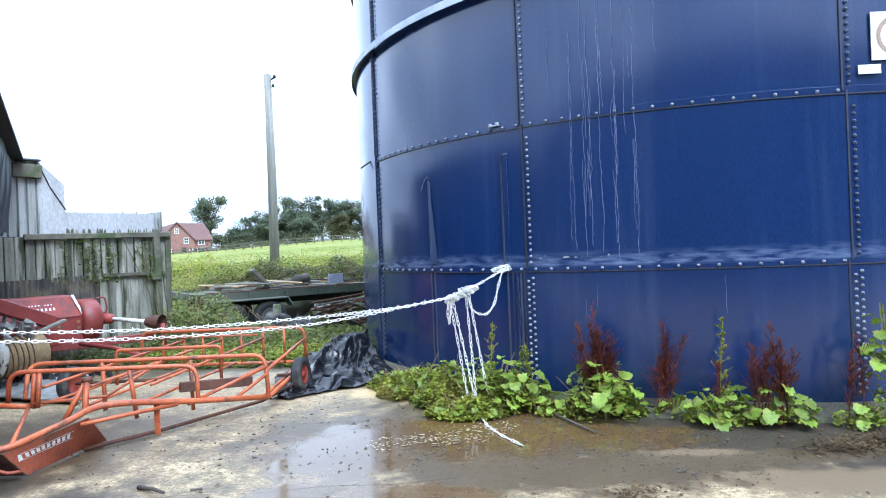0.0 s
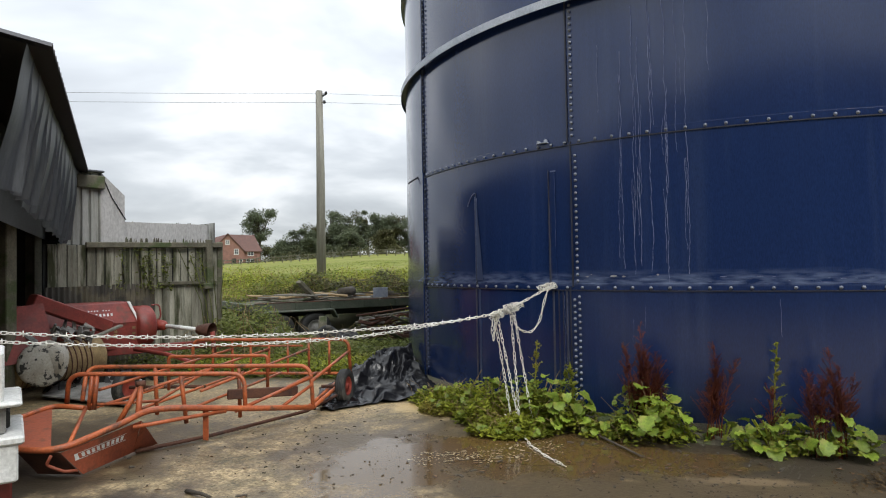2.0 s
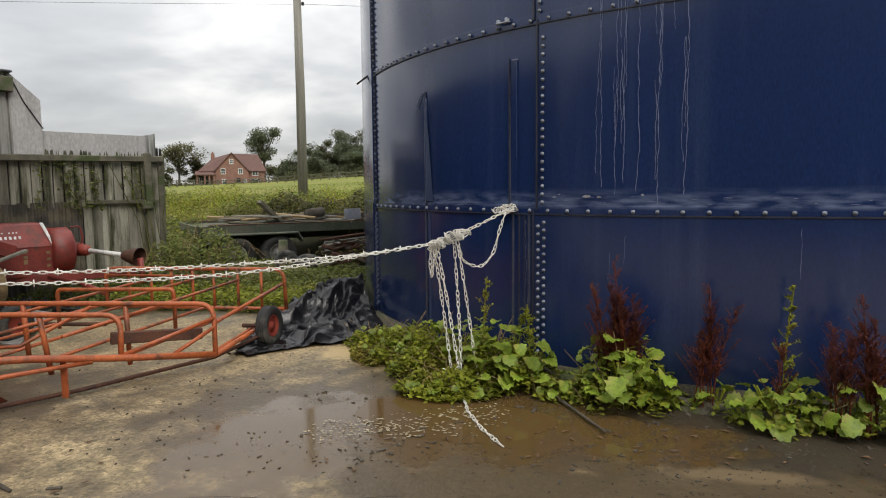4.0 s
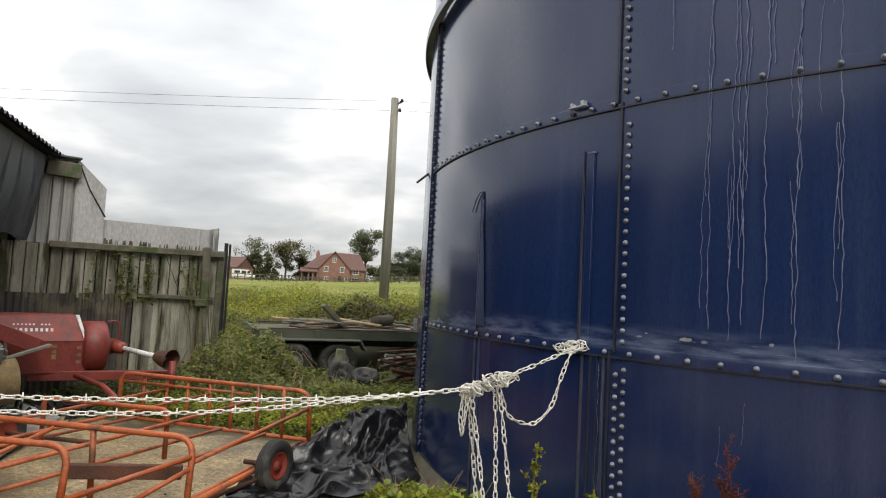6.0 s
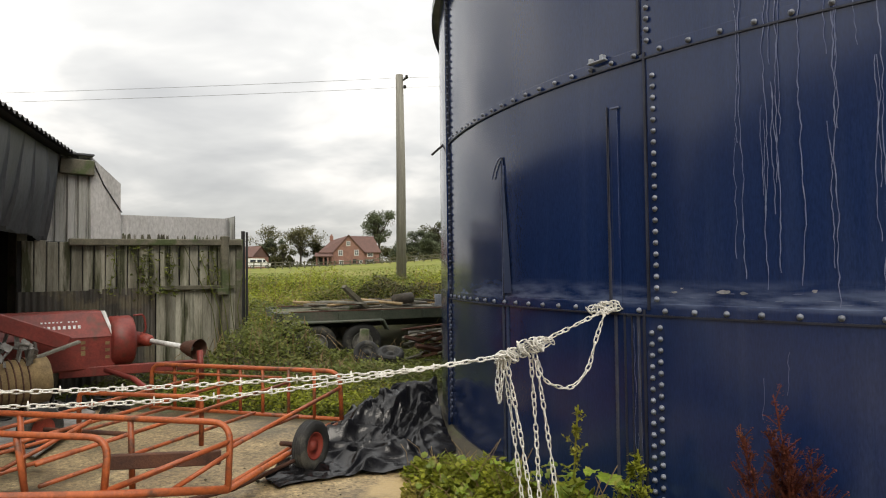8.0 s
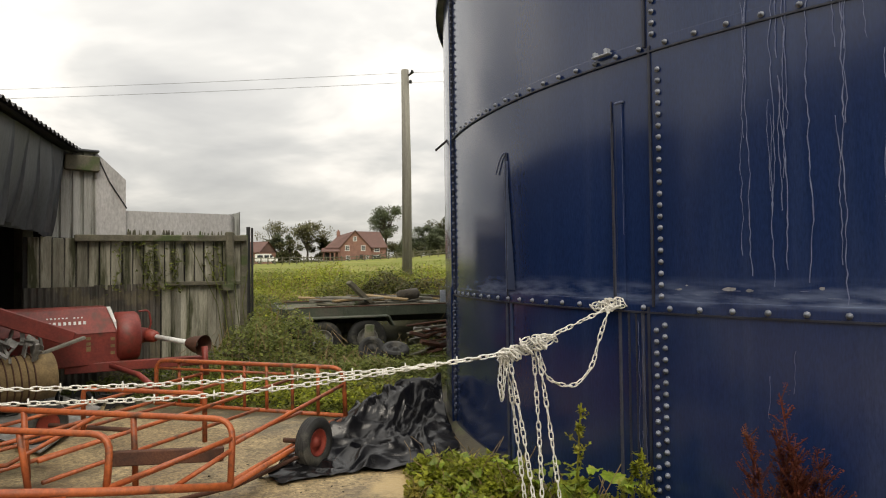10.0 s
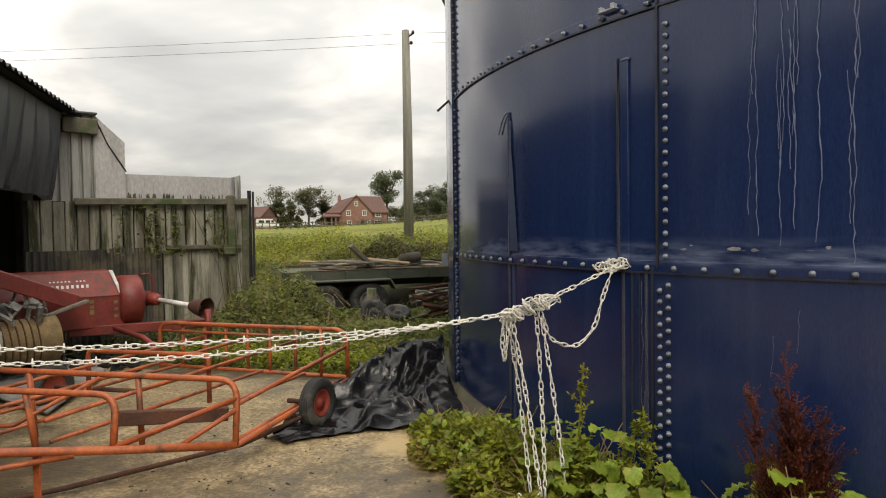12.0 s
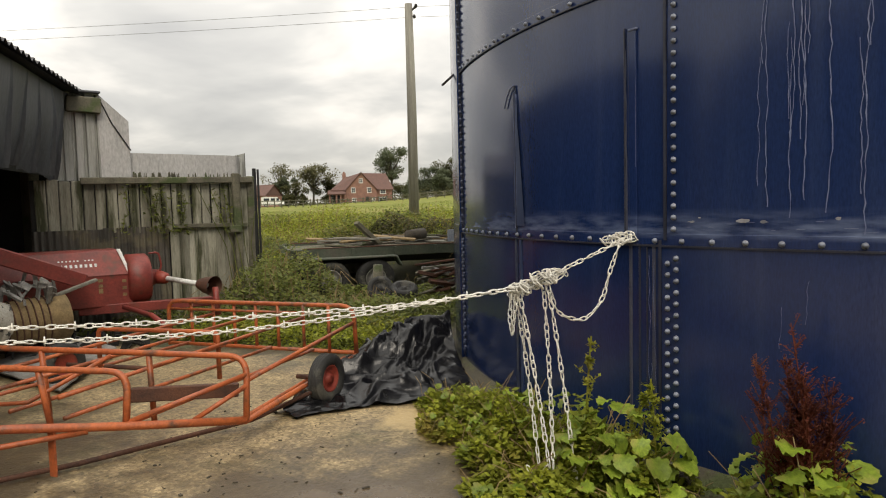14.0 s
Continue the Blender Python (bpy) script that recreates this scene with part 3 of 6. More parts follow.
# bracket and short rod on the second seam
g = Geo()
for dx, dz, sx, sz in ((0, 0, 0.13, 0.01), (-0.045, 0.014, 0.02, 0.03), (0.04, 0.014, 0.025, 0.035)):
    g.box(Matrix.Translation(on_tank(234.3 + dx / 0.087, 2.745 + dz, 0.033)) @ Matrix.Rotation(radians(234.3), 4, "Z"), 0.035, sx, sz, 0.003)
tank_part("bracket", g, M_ringbar, "small galvanised bracket")
g = Geo()
g.tube([on_tank(205.6, 2.75, 0.0), on_tank(203.2, 2.66, 0.13)], 0.011, 8)
tank_part("rod", g, M_black, "short dark rod poking out at a seam")

# pale drips down the shell
random.seed(11)


def drip(deg, z1, z0, wide):
    """One thin crooked run of dried liquid; returns its line."""
    g = Geo()
    pts, off, drift = [], 0, rnd(-0.006, 0.006)
    n = max(8, int((z1 - z0) / 0.035))
    for s in range(n + 1):
        off = off * 0.82 + rnd(-0.07, 0.07) + drift
        pts.append((deg + off, z1 + (z0 - z1) * s / n, wide * rnd(0.25, 0.62)))
    for p, q in zip(pts, pts[1:]):
        hw, hq = p[2] / 0.175, q[2] / 0.175
        g.face(on_tank(p[0] - hw, p[1], 0.0195), on_tank(p[0] + hw, p[1], 0.0195), on_tank(q[0] + hq, q[1], 0.0195), on_tank(q[0] - hq, q[1], 0.0195))
    tank_part("drip", g, M_drip)
    return pts


for deg, z1, z0, wide, forks in ((243.75, 3.5, 1.47, 0.009, 3), (245.0, 3.9, 1.42, 0.008, 2), (245.65, 3.6, 1.5, 0.010, 4), (246.75, 4.0, 1.44, 0.010, 3), (248.3, 4.05, 1.34, 0.010, 4),
                                 (250.4, 4.0, 1.42, 0.009, 2), (249.4, 4.05, 2.5, 0.006, 1), (252.6, 3.9, 3.2, 0.006, 0), (241.2, 3.6, 2.95, 0.005, 0), (245.9, 1.13, 0.93, 0.006, 0), (258.3, 1.2, 0.88, 0.006, 0),
                                 (236.75, 1.22, 0.3, 0.006, 1), (237.1, 1.18, 0.45, 0.005, 0), (244.6, 1.0, 0.8, 0.004, 0)):
    line = drip(deg, z1, z0, wide)
    for _ in range(forks):
        d0, zf, _w = line[int(rnd(0.05, 0.7) * (len(line) - 1))]
        drip(d0 + random.choice((-1, 1)) * rnd(0.12, 0.3), zf, max(z0 + 0.1, zf - rnd(0.3, 1.0)), wide * 0.8)
# dried scum on the ledge of the first lap
g = Geo()
for s in range(26):
    deg = 238.4 + s * 1.15 + rnd(-0.2, 0.2)
    if 234.5 < deg < 238.6:
        continue
    w, h, z = rnd(0.1, 0.4), rnd(0.001, 0.003), 1.342 + rnd(0, 0.06)
    g.face(*[on_tank(deg + w * math.cos(t) * rnd(0.7, 1.2), z + h * math.sin(t) * rnd(0.7, 1.2), 0.0196 + 0.00002 * s) for t in np.linspace(0, 2 * math.pi, 8)[:-1]])
tagged(tank_part("scum_line", g, M_scum, "pale dried scum along the lap"), kind="stuff")
g = Geo()
for deg, z, w, h in ((242.6, 1.405, 0.4, 0.011), (243.7, 1.40, 0.2, 0.008), (239.6, 1.40, 0.22, 0.006), (247.2, 1.415, 0.16, 0.008), (240.1, 1.42, 0.1, 0.004)):
    g.face(*[on_tank(deg + w * math.cos(t) * rnd(0.6, 1.2), z + h * math.sin(t) * rnd(0.5, 1.2), 0.0245) for t in np.linspace(0, 2 * math.pi, 11)[:-1]])
tagged(tank_part("chipped_patches", g, surf("bare_chip", (0.30, 0.30, 0.31), (0.16, 0.165, 0.18), 0.8, 0, 12, 60, 0.2), "chipped pale patches"), kind="stuff")

# warning sign and name plate
sign = thing("warning_sign", "white warning sign with faded brown ring on blue tank", "sign")
part("board", plate(272.2, 276.9, 2.95, 3.35, 0.03, 0.008, 6), M_white, sign)
g = Geo()
for i in range(40):
    t0, t1 = 2 * math.pi * i / 40, 2 * math.pi * (i + 1) / 40
    g.face(*[on_tank(274.55 + r * math.cos(t) / 0.0873, 3.15 + r * math.sin(t), 0.033) for r, t in ((0.13, t0), (0.165, t0), (0.165, t1), (0.13, t1))])
part("ring_mark", g, M_signbrown, sign, "faded brown ring")
g = Geo()
g.face(*[on_tank(274.55 + x / 0.0873, 3.15 + z, 0.033) for x, z in ((-0.05, -0.07), (0.06, -0.07), (0.07, 0.03), (0.0, 0.07), (-0.07, 0.02))])
part("pictogram", g, M_black, sign)
name_plate = thing("name_plate", "small white plate bolted to the blue tank", "plate")
part("plate", plate(270.9, 273.0, 2.84, 2.915, 0.032, 0.006, 3), M_white, name_plate)
for z in (2.855, 2.9):
    g = Geo()
    g.lathe(Matrix.Translation(on_tank(270.2, z, 0.034)) @ Matrix.Rotation(radians(270.2), 4, "Z") @ Matrix.Rotation(math.pi / 2, 4, "Y"), [(0.008, 0), (0.006, 0.004), (0, 0.005)], 8)
    part("screw", g, M_black, name_plate)

# ---- the shed, its boarded side and the barn behind ----
W0, WD = Vector((-5.12, 10.42, 0)), Vector((-0.556, -0.831, 0))
WN = Vector((0.831, -0.556, 0))


def at_wall(s, z, out=0.0):
    return W0 + WD * s + WN * out + Vector((0, 0, z))


WROT = Matrix(((WD.x, WN.x, 0), (WD.y, WN.y, 0), (0, 0, 1))).to_4x4()


def wbox(g, s, z, ws, wz, out, thick, bevel=0.004, tilt=0.0):
    g.box(Matrix.Translation(at_wall(s, z, out)) @ WROT @ Matrix.Rotation(tilt, 4, "Y"), ws, thick, wz, bevel)


random.seed(5)
side = thing("wall_boarded", "mossy boarded and corrugated iron wall of the shed", "wall", kind="structure")
# added black sheet behind the boards, giving their gaps a painted shade
g = Geo()
wbox(g, 1.4, 0.98, 2.7, 1.94, -0.09, 0.04, 0)
part("backing", g, M_black, side)
for k in range(20):
    g = Geo()
    wbox(g, 0.08 + 0.135 * k, 1.6 + rnd(-0.015, 0.015), rnd(0.116, 0.127), 0.70, -0.03 + 0.012 * (k % 2) + rnd(-0.005, 0.005), 0.026, 0.009, rnd(-0.008, 0.008))
    part("board", g, M_board, side)
for k in range(9):
    g = Geo()
    wbox(g, 0.07 + 0.125 * k, 0.62, 0.124, 1.32, -0.02 + 0.014 * (k % 2), 0.022, 0.006, rnd(-0.008, 0.008))
    part("board", g, M_board, side)


def corrugated(place, width, z0, z1, pitch, amp, n_per=6, nz=2):
    g = Geo()
    g.grid(int(width / pitch * n_per), nz, lambda u, v: place(u * width, z0 + (z1 - z0) * v, amp * math.cos(2 * math.pi * u * width / pitch)))
    return g


for s0, w in ((1.16, 0.82), (1.96, 0.80)):
    part("iron_sheet", corrugated(lambda s, z, o: at_wall(s0 + s, z, o + 0.012 * (s0 > 1.5)), w, 0.0, 1.31 + rnd(-0.02, 0.02), 0.078, 0.024), M_iron, side, "dark rusting corrugated sheet", True)
g = Geo()
wbox(g, 1.08, 1.955, 2.25, 0.09, 0.045, 0.06, 0.01, 0.012)
part("rail", g, M_timber, side)
g = Geo()
wbox(g, 0.58, 1.315, 1.05, 0.06, 0.04, 0.05, 0.008, -0.01)
part("rail", g, M_timber, side)
g = Geo()
wbox(g, 0.2, 1.02, 0.11, 2.08, 0.06, 0.07, 0.012, 0.01)
part("post", g, M_timber, side)
g = Geo()
wbox(g, -0.02, 1.0, 0.1, 2.05, -0.05, 0.12, 0.012, -0.02)
part("post", g, M_timber, side)
g = Geo()
wbox(g, 0.26, 1.25, 0.16, 0.1, 0.11, 0.05, 0.008)
part("block", g, M_timber, side)
# pale cladding above the rail: a low strip and a taller gable end
clad = thing("wall_cladding", "pale grey ribbed cladding with a raised end, stained at its foot", "wall", kind="structure")


def ribbed(s0, s1, ztop, zbot, out):
    """Ribbed sheet whose top follows ztop(s)."""
    g = Geo()
    n = int((s1 - s0) / 0.0125)
    def fn(u, v):
        s = s0 + (s1 - s0) * u
        rib = (s % 0.13) / 0.13
        o = out + (0.0 if rib < 0.25 else 0.045)
        return at_wall(s, zbot + (ztop(s) - zbot) * v, o)
    g.grid(n, 6, fn)
    return g


g = Geo()
def strip_pt(u, v):
    """The low strip, its end rolling back round the corner."""
    s = 1.6 - 1.6 * u
    turn = max(0.0, (u - 0.9) / 0.1)
    lap = 0.006 if (s % 0.24) < 0.03 else 0.0
    return at_wall(s - 0.02 * math.sin(math.pi / 2 * turn), 1.9 + (0.435 - 0.03 * turn ** 2) * v, -0.17 + lap - 0.22 * turn ** 2)
g.grid(96, 4, strip_pt)
part("sheet", g, M_strip, clad, "smooth pale strip with a rolled end", True)
part("sheet", ribbed(1.58, 2.5, lambda s: 2.74 + 0.34 * min(1, max(0, (s - 1.58) / 0.35)), 1.9, -0.15), M_grp, clad)
# smooth flank of the raised end
g = Geo()
g.grid(4, 4, lambda u, v: at_wall(1.57 + 0.36 * u, 1.95 + (2.75 + 0.34 * u - 1.95) * v, -0.098 + 0.002 * u))
part("flank_sheet", g, M_strip, clad, "smooth pale flank sheet")
# algae runs at the foot of the strip
g = Geo()
for k in range(46):
    s, w, h = rnd(0.02, 1.5), rnd(0.02, 0.06), rnd(0.0, 0.04)
    g.face(at_wall(s, 1.95, -0.155), at_wall(s + w, 1.95, -0.155), at_wall(s + w * 0.7, 2.05 + h * 0.7, -0.155), at_wall(s + w * 0.4, 2.05 + h, -0.155))
tagged(part("algae_run", g, M_timber, clad, "dark algae runs"), kind="stuff")
g = Geo()
g.tube([at_wall(1.56, 2.36, -0.085), at_wall(1.78, 2.72, -0.085), at_wall(1.9, 3.0, -0.085), at_wall(2.2, 3.03, -0.02)], 0.009, 6)
part("cable", g, M_black, clad, "thin dark cable")
g = Geo()
wbox(g, 2.1, 2.93, 0.4, 0.2, -0.06, 0.1, 0.01, -0.03)
part("eaves_box", g, M_timber, clad)
g = Geo()
wbox(g, 2.1, 3.1, 0.4, 0.03, -0.12, 0.2, 0.008, 0)
part("flashing", g, M_darkclad, clad)
g = Geo()
g.grid(6, 2, lambda u, v: at_wall(-0.03 - 0.02 * math.sin(u * 3), 1.3 + 1.08 * v if v < 1 else 2.38, -0.17 - 0.6 * u))
part("return_sheet", g, M_grp, clad)

# dark shed with an open front
EV0, EV1 = Vector((-6.72, 9.21, 3.07)), Vector((-3.02, 3.85, 3.17))
ED = (EV1 - EV0).normalized()
EN = Vector((-ED.y, ED.x, 0)).normalized()
if EN.x > 0:
    EN = -EN
ELEN = (EV1 - EV0).length
shed = thing("shed", "dark weathered sheet-clad open-fronted farm shed", "shed", kind="structure")


def eave(s, back=0.0, z=None, dz=0.0):
    p = EV0 + ED * s + EN * back
    return Vector((p.x, p.y, (p.z if z is None else z) + dz))


g = Geo()
n = int(ELEN / 0.15 * 8)
g.grid(n, 3, lambda u, v: eave(u * ELEN, 6.5 * v, None, 0.035 + 6.5 * v * 0.2 + 0.024 * math.cos(2 * math.pi * u * ELEN / 0.15)))
part("roof_sheet", g, M_roofsheet, shed, "corrugated fibre-cement roof sheets", True)
# added black sheet under the roof, the interior shade put into its colour
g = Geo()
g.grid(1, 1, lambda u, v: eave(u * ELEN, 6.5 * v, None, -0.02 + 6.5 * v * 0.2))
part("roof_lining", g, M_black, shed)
random.seed(8)
# added black sheet that paints the shade seen between the cladding sheets
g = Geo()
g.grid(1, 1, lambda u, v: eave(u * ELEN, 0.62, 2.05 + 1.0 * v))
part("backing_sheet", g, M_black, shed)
s = -0.02
while s < ELEN - 0.1:
    w = rnd(0.36, 0.5)
    g = Geo()
    bow, low, lean, gap = rnd(0.0, 0.04), 1.96 + 0.035 * s + rnd(-0.05, 0.05), rnd(-0.12, 0.0), rnd(0.45, 0.72)
    tilt, s0 = rnd(0.02, 0.12), s
    def sheet_pt(u, v):
        wide = w * (gap + (1.02 - gap) * v)
        lip = 0.05 * max(0.0, 1 - u / 0.06) * (1.1 - v)
        back = 0.14 + 0.24 * (1 - v) - tilt * (1 - u) * (1 - v) - bow * math.sin(math.pi * v) - lip + 0.006 * math.sin(9 * v + 4 * s0)
        top = eave(s0 + u * w, 0, None, -0.02).z
        foot = low + 0.03 * u + 0.012 * math.sin(7 * u + 2 * s0)
        return eave(s0 + lean * (1 - v) + u * wide, back, foot + (top - foot) * v)
    g.grid(34, 8, sheet_pt)
    part("cladding_sheet", g, M_darkclad, shed, "dark bowed cladding sheet", True)
    s += w
# back and end walls coloured black for the darkness of the interior
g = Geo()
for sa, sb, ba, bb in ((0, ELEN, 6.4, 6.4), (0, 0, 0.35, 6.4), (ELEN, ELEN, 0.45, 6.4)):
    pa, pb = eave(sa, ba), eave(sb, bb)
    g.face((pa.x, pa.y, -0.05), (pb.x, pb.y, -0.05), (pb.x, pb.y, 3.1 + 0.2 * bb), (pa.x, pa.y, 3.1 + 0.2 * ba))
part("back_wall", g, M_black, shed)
for s in (0.3, 3.0, ELEN - 0.25):
    g = Geo()
    p = eave(s, 0.75)
    g.box(Matrix.Translation((p.x, p.y, 1.5)), 0.16, 0.16, 3.1, 0.01)
    part("post", g, M_timber, shed)

barn = thing("wall_barn", "plain dark barn wall closing the yard", "wall", kind="structure")
g = Geo()
g.box(Matrix.Translation((0, -11, 3.0)), 52, 0.3, 6.2, 0.02)
part("wall", g, M_barnback, barn)
g = Geo()
g.box(Matrix.Translation((0, -13.5, 6.9)) @ Matrix.Rotation(0.25, 4, "X"), 52.6, 5.8, 0.12, 0.02)
part("roof", g, M_roofsheet, barn)


def tube_part(name, pts, r, material, parent, label="", round_at=0.0, seg=8):
    g = Geo()
    g.tube(arc_pts(pts, round_at) if round_at else pts, r, seg)
    return part(name, g, material, parent, label, True)


def wheel(name, centre, axle, radius, width, rim_r, tyre_mat, rim_mat, label, parent=None, ribs=4):
    """A tyre with tread grooves and a dished rim, as a part (under parent) or a thing."""
    z = Vector(axle).normalized()
    m = Matrix.Translation(centre) @ z.to_track_quat("Z", "Y").to_matrix().to_4x4()
    w = new(name)
    if parent:
        w.parent = parent
    tagged(w, label)
    h = width / 2
    prof = [(rim_r, -h * 0.7), (rim_r + 0.25 * (radius - rim_r), -h), (radius - 0.25 * (radius - rim_r), -h), (radius - 0.012, -h * 0.8)]
    for k in range(ribs):
        a, b = -0.75 + 1.5 * k / ribs, -0.75 + 1.5 * (k + 1) / ribs
        prof += [(radius, h * (a + 0.06)), (radius, h * (b - 0.06)), (radius - 0.008, h * b)]
    prof += [(radius - 0.012, h * 0.8), (radius - 0.25 * (radius - rim_r), h), (rim_r + 0.25 * (radius - rim_r), h), (rim_r, h * 0.7)]
    g = Geo()
    g.lathe(m, prof, 36)
    part("tyre", g, tyre_mat, w, "", True)
    g = Geo()
    g.lathe(m, [(rim_r, -h * 0.75), (rim_r, h * 0.75), (rim_r * 0.93, h * 0.8), (rim_r * 0.85, h * 0.45), (rim_r * 0.4, h * 0.3), (rim_r * 0.33, h * 0.75),
                (rim_r * 0.1, h * 0.85), (0, h * 0.85)], 24)
    g.lathe(m, [(rim_r, -h * 0.75), (rim_r * 0.85, -h * 0.45), (0, -h * 0.4)], 24)
    part("rim", g, rim_mat, w, "", True)
    return w


# ---- orange bale sledge ----
sledge = thing("bale_sledge", "orange tubular steel bale sledge lying on the concrete", "bale sledge")
# same paint as the tubes, darkened to put the plates' shade into the colour
M_plate = surf("shaded_orange_sheet", (0.36, 0.085, 0.035), (0.24, 0.06, 0.03), 0.6, 0, 4, 40, 0.15, third=(0.11, 0.05, 0.03), tscale=4, tpos=(0.54, 0.68))
R2, FAR = Vector((-1.74, 5.75, 0.16)), Vector((-1.88, 7.55, 0.17))
ro = 0.021
tube_part("hoop", [R2, (-1.80, 5.86, 0.55), (-3.95, 5.45, 0.59), (-3.85, 5.25, 0.3)], ro, M_orange, sledge, "", 0.13)
tube_part("hoop", [(-2.2, 5.23, 0.26), (-2.24, 5.3, 0.56), (-3.68, 4.86, 0.62), (-3.77, 4.94, 0.32)], ro, M_orange, sledge, "", 0.12)
tube_part("cross_rail", [(-2.5, 6.43, 0.2), (-2.5, 6.43, 0.57), (-3.61, 6.32, 0.57), (-3.61, 6.32, 0.2)], ro * 0.9, M_orange, sledge, "", 0.05)
tube_part("far_hoop", [FAR, (-1.9, 7.55, 0.62), (-3.98, 7.5, 0.62), (-3.98, 7.5, 0.17)], ro, M_orange, sledge, "", 0.12)
tube_part("far_rail", [(-1.9, 7.55, 0.19), (-3.98, 7.5, 0.19)], ro * 0.9, M_orange, sledge)
tube_part("far_rail", [(-2.5, 7.54, 0.54), (-3.98, 7.5, 0.54)], ro * 0.6, M_orange, sledge)
for x in (-2.15, -2.42, -2.7, -2.95, -3.2, -3.45, -3.72):
    tube_part("upright", [(x, 7.53, 0.62), (x, 7.53, 0.18)], ro * 0.75, M_orange, sledge)
for a, b in (((-2.5, 5.73, 0.56), (-2.5, 5.75, 0.05)), ((-3.3, 5.57, 0.57), (-3.3, 5.6, 0.1)), ((-2.78, 5.14, 0.58), (-2.76, 5.2, 0.12)), ((-3.5, 4.92, 0.61), (-3.52, 4.9, 0.3)), ((-3.46, 4.93, 0.61), (-3.47, 4.9, 0.3))):
    tube_part("upright", [a, b], ro * 0.95, M_orange, sledge)
# right-hand side rails
tube_part("side_rail", [R2, FAR], ro, M_orange, sledge)
tube_part("side_rail", [(-1.82, 5.77, 0.14), (-1.98, 7.5, 0.15)], ro * 0.8, M_orange, sledge)
tube_part("side_rail", [(-1.78, 5.82, 0.40), (-1.9, 7.55, 0.47)], ro * 0.8, M_orange, sledge)
# floor rails along the length
for x0, x1, z0, z1, r in ((-2.35, -2.32, 0.2, 0.2, 0.75), (-2.85, -2.78, 0.2, 0.2, 0.75), (-3.35, -3.3, 0.2, 0.2, 0.75), (-2.55, -2.42, 0.44, 0.5, 0.7), (-3.1, -2.95, 0.44, 0.5, 0.7),
                          (-3.55, -3.45, 0.44, 0.5, 0.7), (-3.85, -3.75, 0.2, 0.2, 0.75)):
    tube_part("floor_rail", [(x0, 5.35 if z0 < 0.3 else 5.08, z0), (x1, 7.52, z1)], ro * r, M_orange, sledge)
# near rail bending into the funnel mouth
NEAR = [R2, (-2.2, 5.2, 0.26), (-2.56, 4.72, 0.37), (-2.75, 4.57, 0.38), (-2.8, 4.35, 0.33), (-2.99, 3.86, 0.24), (-3.35, 3.87, 0.24)]
tube_part("near_rail", NEAR, ro * 1.25, M_orange, sledge, "", 0.16)
tube_part("near_rail", [(-2.3, 5.05, 0.27), (-2.52, 4.72, 0.28), (-2.76, 4.4, 0.28)], ro * 0.8, M_orange, sledge, "", 0.12)
tube_part("far_side_rail", [(-3.35, 3.87, 0.24), (-3.9, 4.49, 0.3), (-3.87, 4.9, 0.33), (-3.52, 4.83, 0.33)], ro * 1.15, M_orange, sledge, "", 0.12)
tube_part("brace", [(-1.98, 5.5, 0.2), (-1.77, 5.8, 0.37)], ro * 0.8, M_orange, sledge)
tube_part("brace", [(-2.2, 5.23, 0.27), (-1.78, 5.82, 0.44)], ro * 0.8, M_orange, sledge)
tube_part("brace", [(-3.54, 4.89, 0.32), (-3.0, 3.98, 0.24)], ro * 0.8, M_orange, sledge)
tube_part("brace", [(-3.5, 4.9, 0.34), (-3.1, 5.3, 0.3), (-2.75, 5.65, 0.55)], ro * 0.7, M_orange, sledge)
for x, y, z in ((-2.78, 4.5, 0.37), (-2.96, 4.5, 0.28)):
    tube_part("prop", [(-2.86, 4.66, 0.58), (x, y, z)], ro * 1.1, M_orange, sledge)
g = Geo()
g.tube([(-2.86, 4.66, 0.56), (-2.86, 4.66, 0.6)], 0.042, 10)
part("prop_cap", g, M_rust, sledge, "", True)
tube_part("handle", [(-3.05, 3.87, 0.2), (-3.1, 3.88, 0.13), (-2.99, 3.93, 0.07), (-2.94, 4.0, 0.06)], 0.012, M_plate, sledge, "", 0.03)


def slab(pts, thick, material, name, parent, label=""):
    """A plate with thickness from corner points in one plane."""
    pts = [Vector(p) for p in pts]
    nrm = (pts[1] - pts[0]).cross(pts[2] - pts[0]).normalized() * thick
    g = Geo()
    k = len(pts)
    g.v = [tuple(p) for p in pts] + [tuple(p - nrm) for p in pts]
    g.f = [tuple(range(k)), tuple(range(2 * k - 1, k - 1, -1))] + [(i, k + i, k + (i + 1) % k, (i + 1) % k) for i in range(k)]
    return part(name, g, material, parent, label)


def wing_at(u, v, out=0.0):
    a, b = Vector((-2.94, 4.06, 0.012)).lerp((-2.9, 4.6, 0.02), u), Vector((-2.98, 3.88, 0.22)).lerp((-2.72, 4.46, 0.32), u)
    return a.lerp(b, v) + Vector((0.75, -0.6, 0.1)) * out


g = Geo()
g.grid(10, 4, lambda u, v: wing_at(u, v))
g.grid(10, 4, lambda u, v: wing_at(u, v, -0.006))
part("wing_plate", g, M_plate, sledge, "bent orange sheet wing with pale lettering strip", True)
slab([(-2.9, 4.6, 0.02), (-2.86, 4.9, 0.01), (-2.72, 4.47, 0.3)], 0.006, M_plate, "foot_plate", sledge)
slab([(-2.95, 4.05, 0.012), (-2.99, 3.88, 0.22), (-3.35, 3.89, 0.22), (-3.3, 4.04, 0.012)], 0.006, M_rust, "wing_plate", sledge)
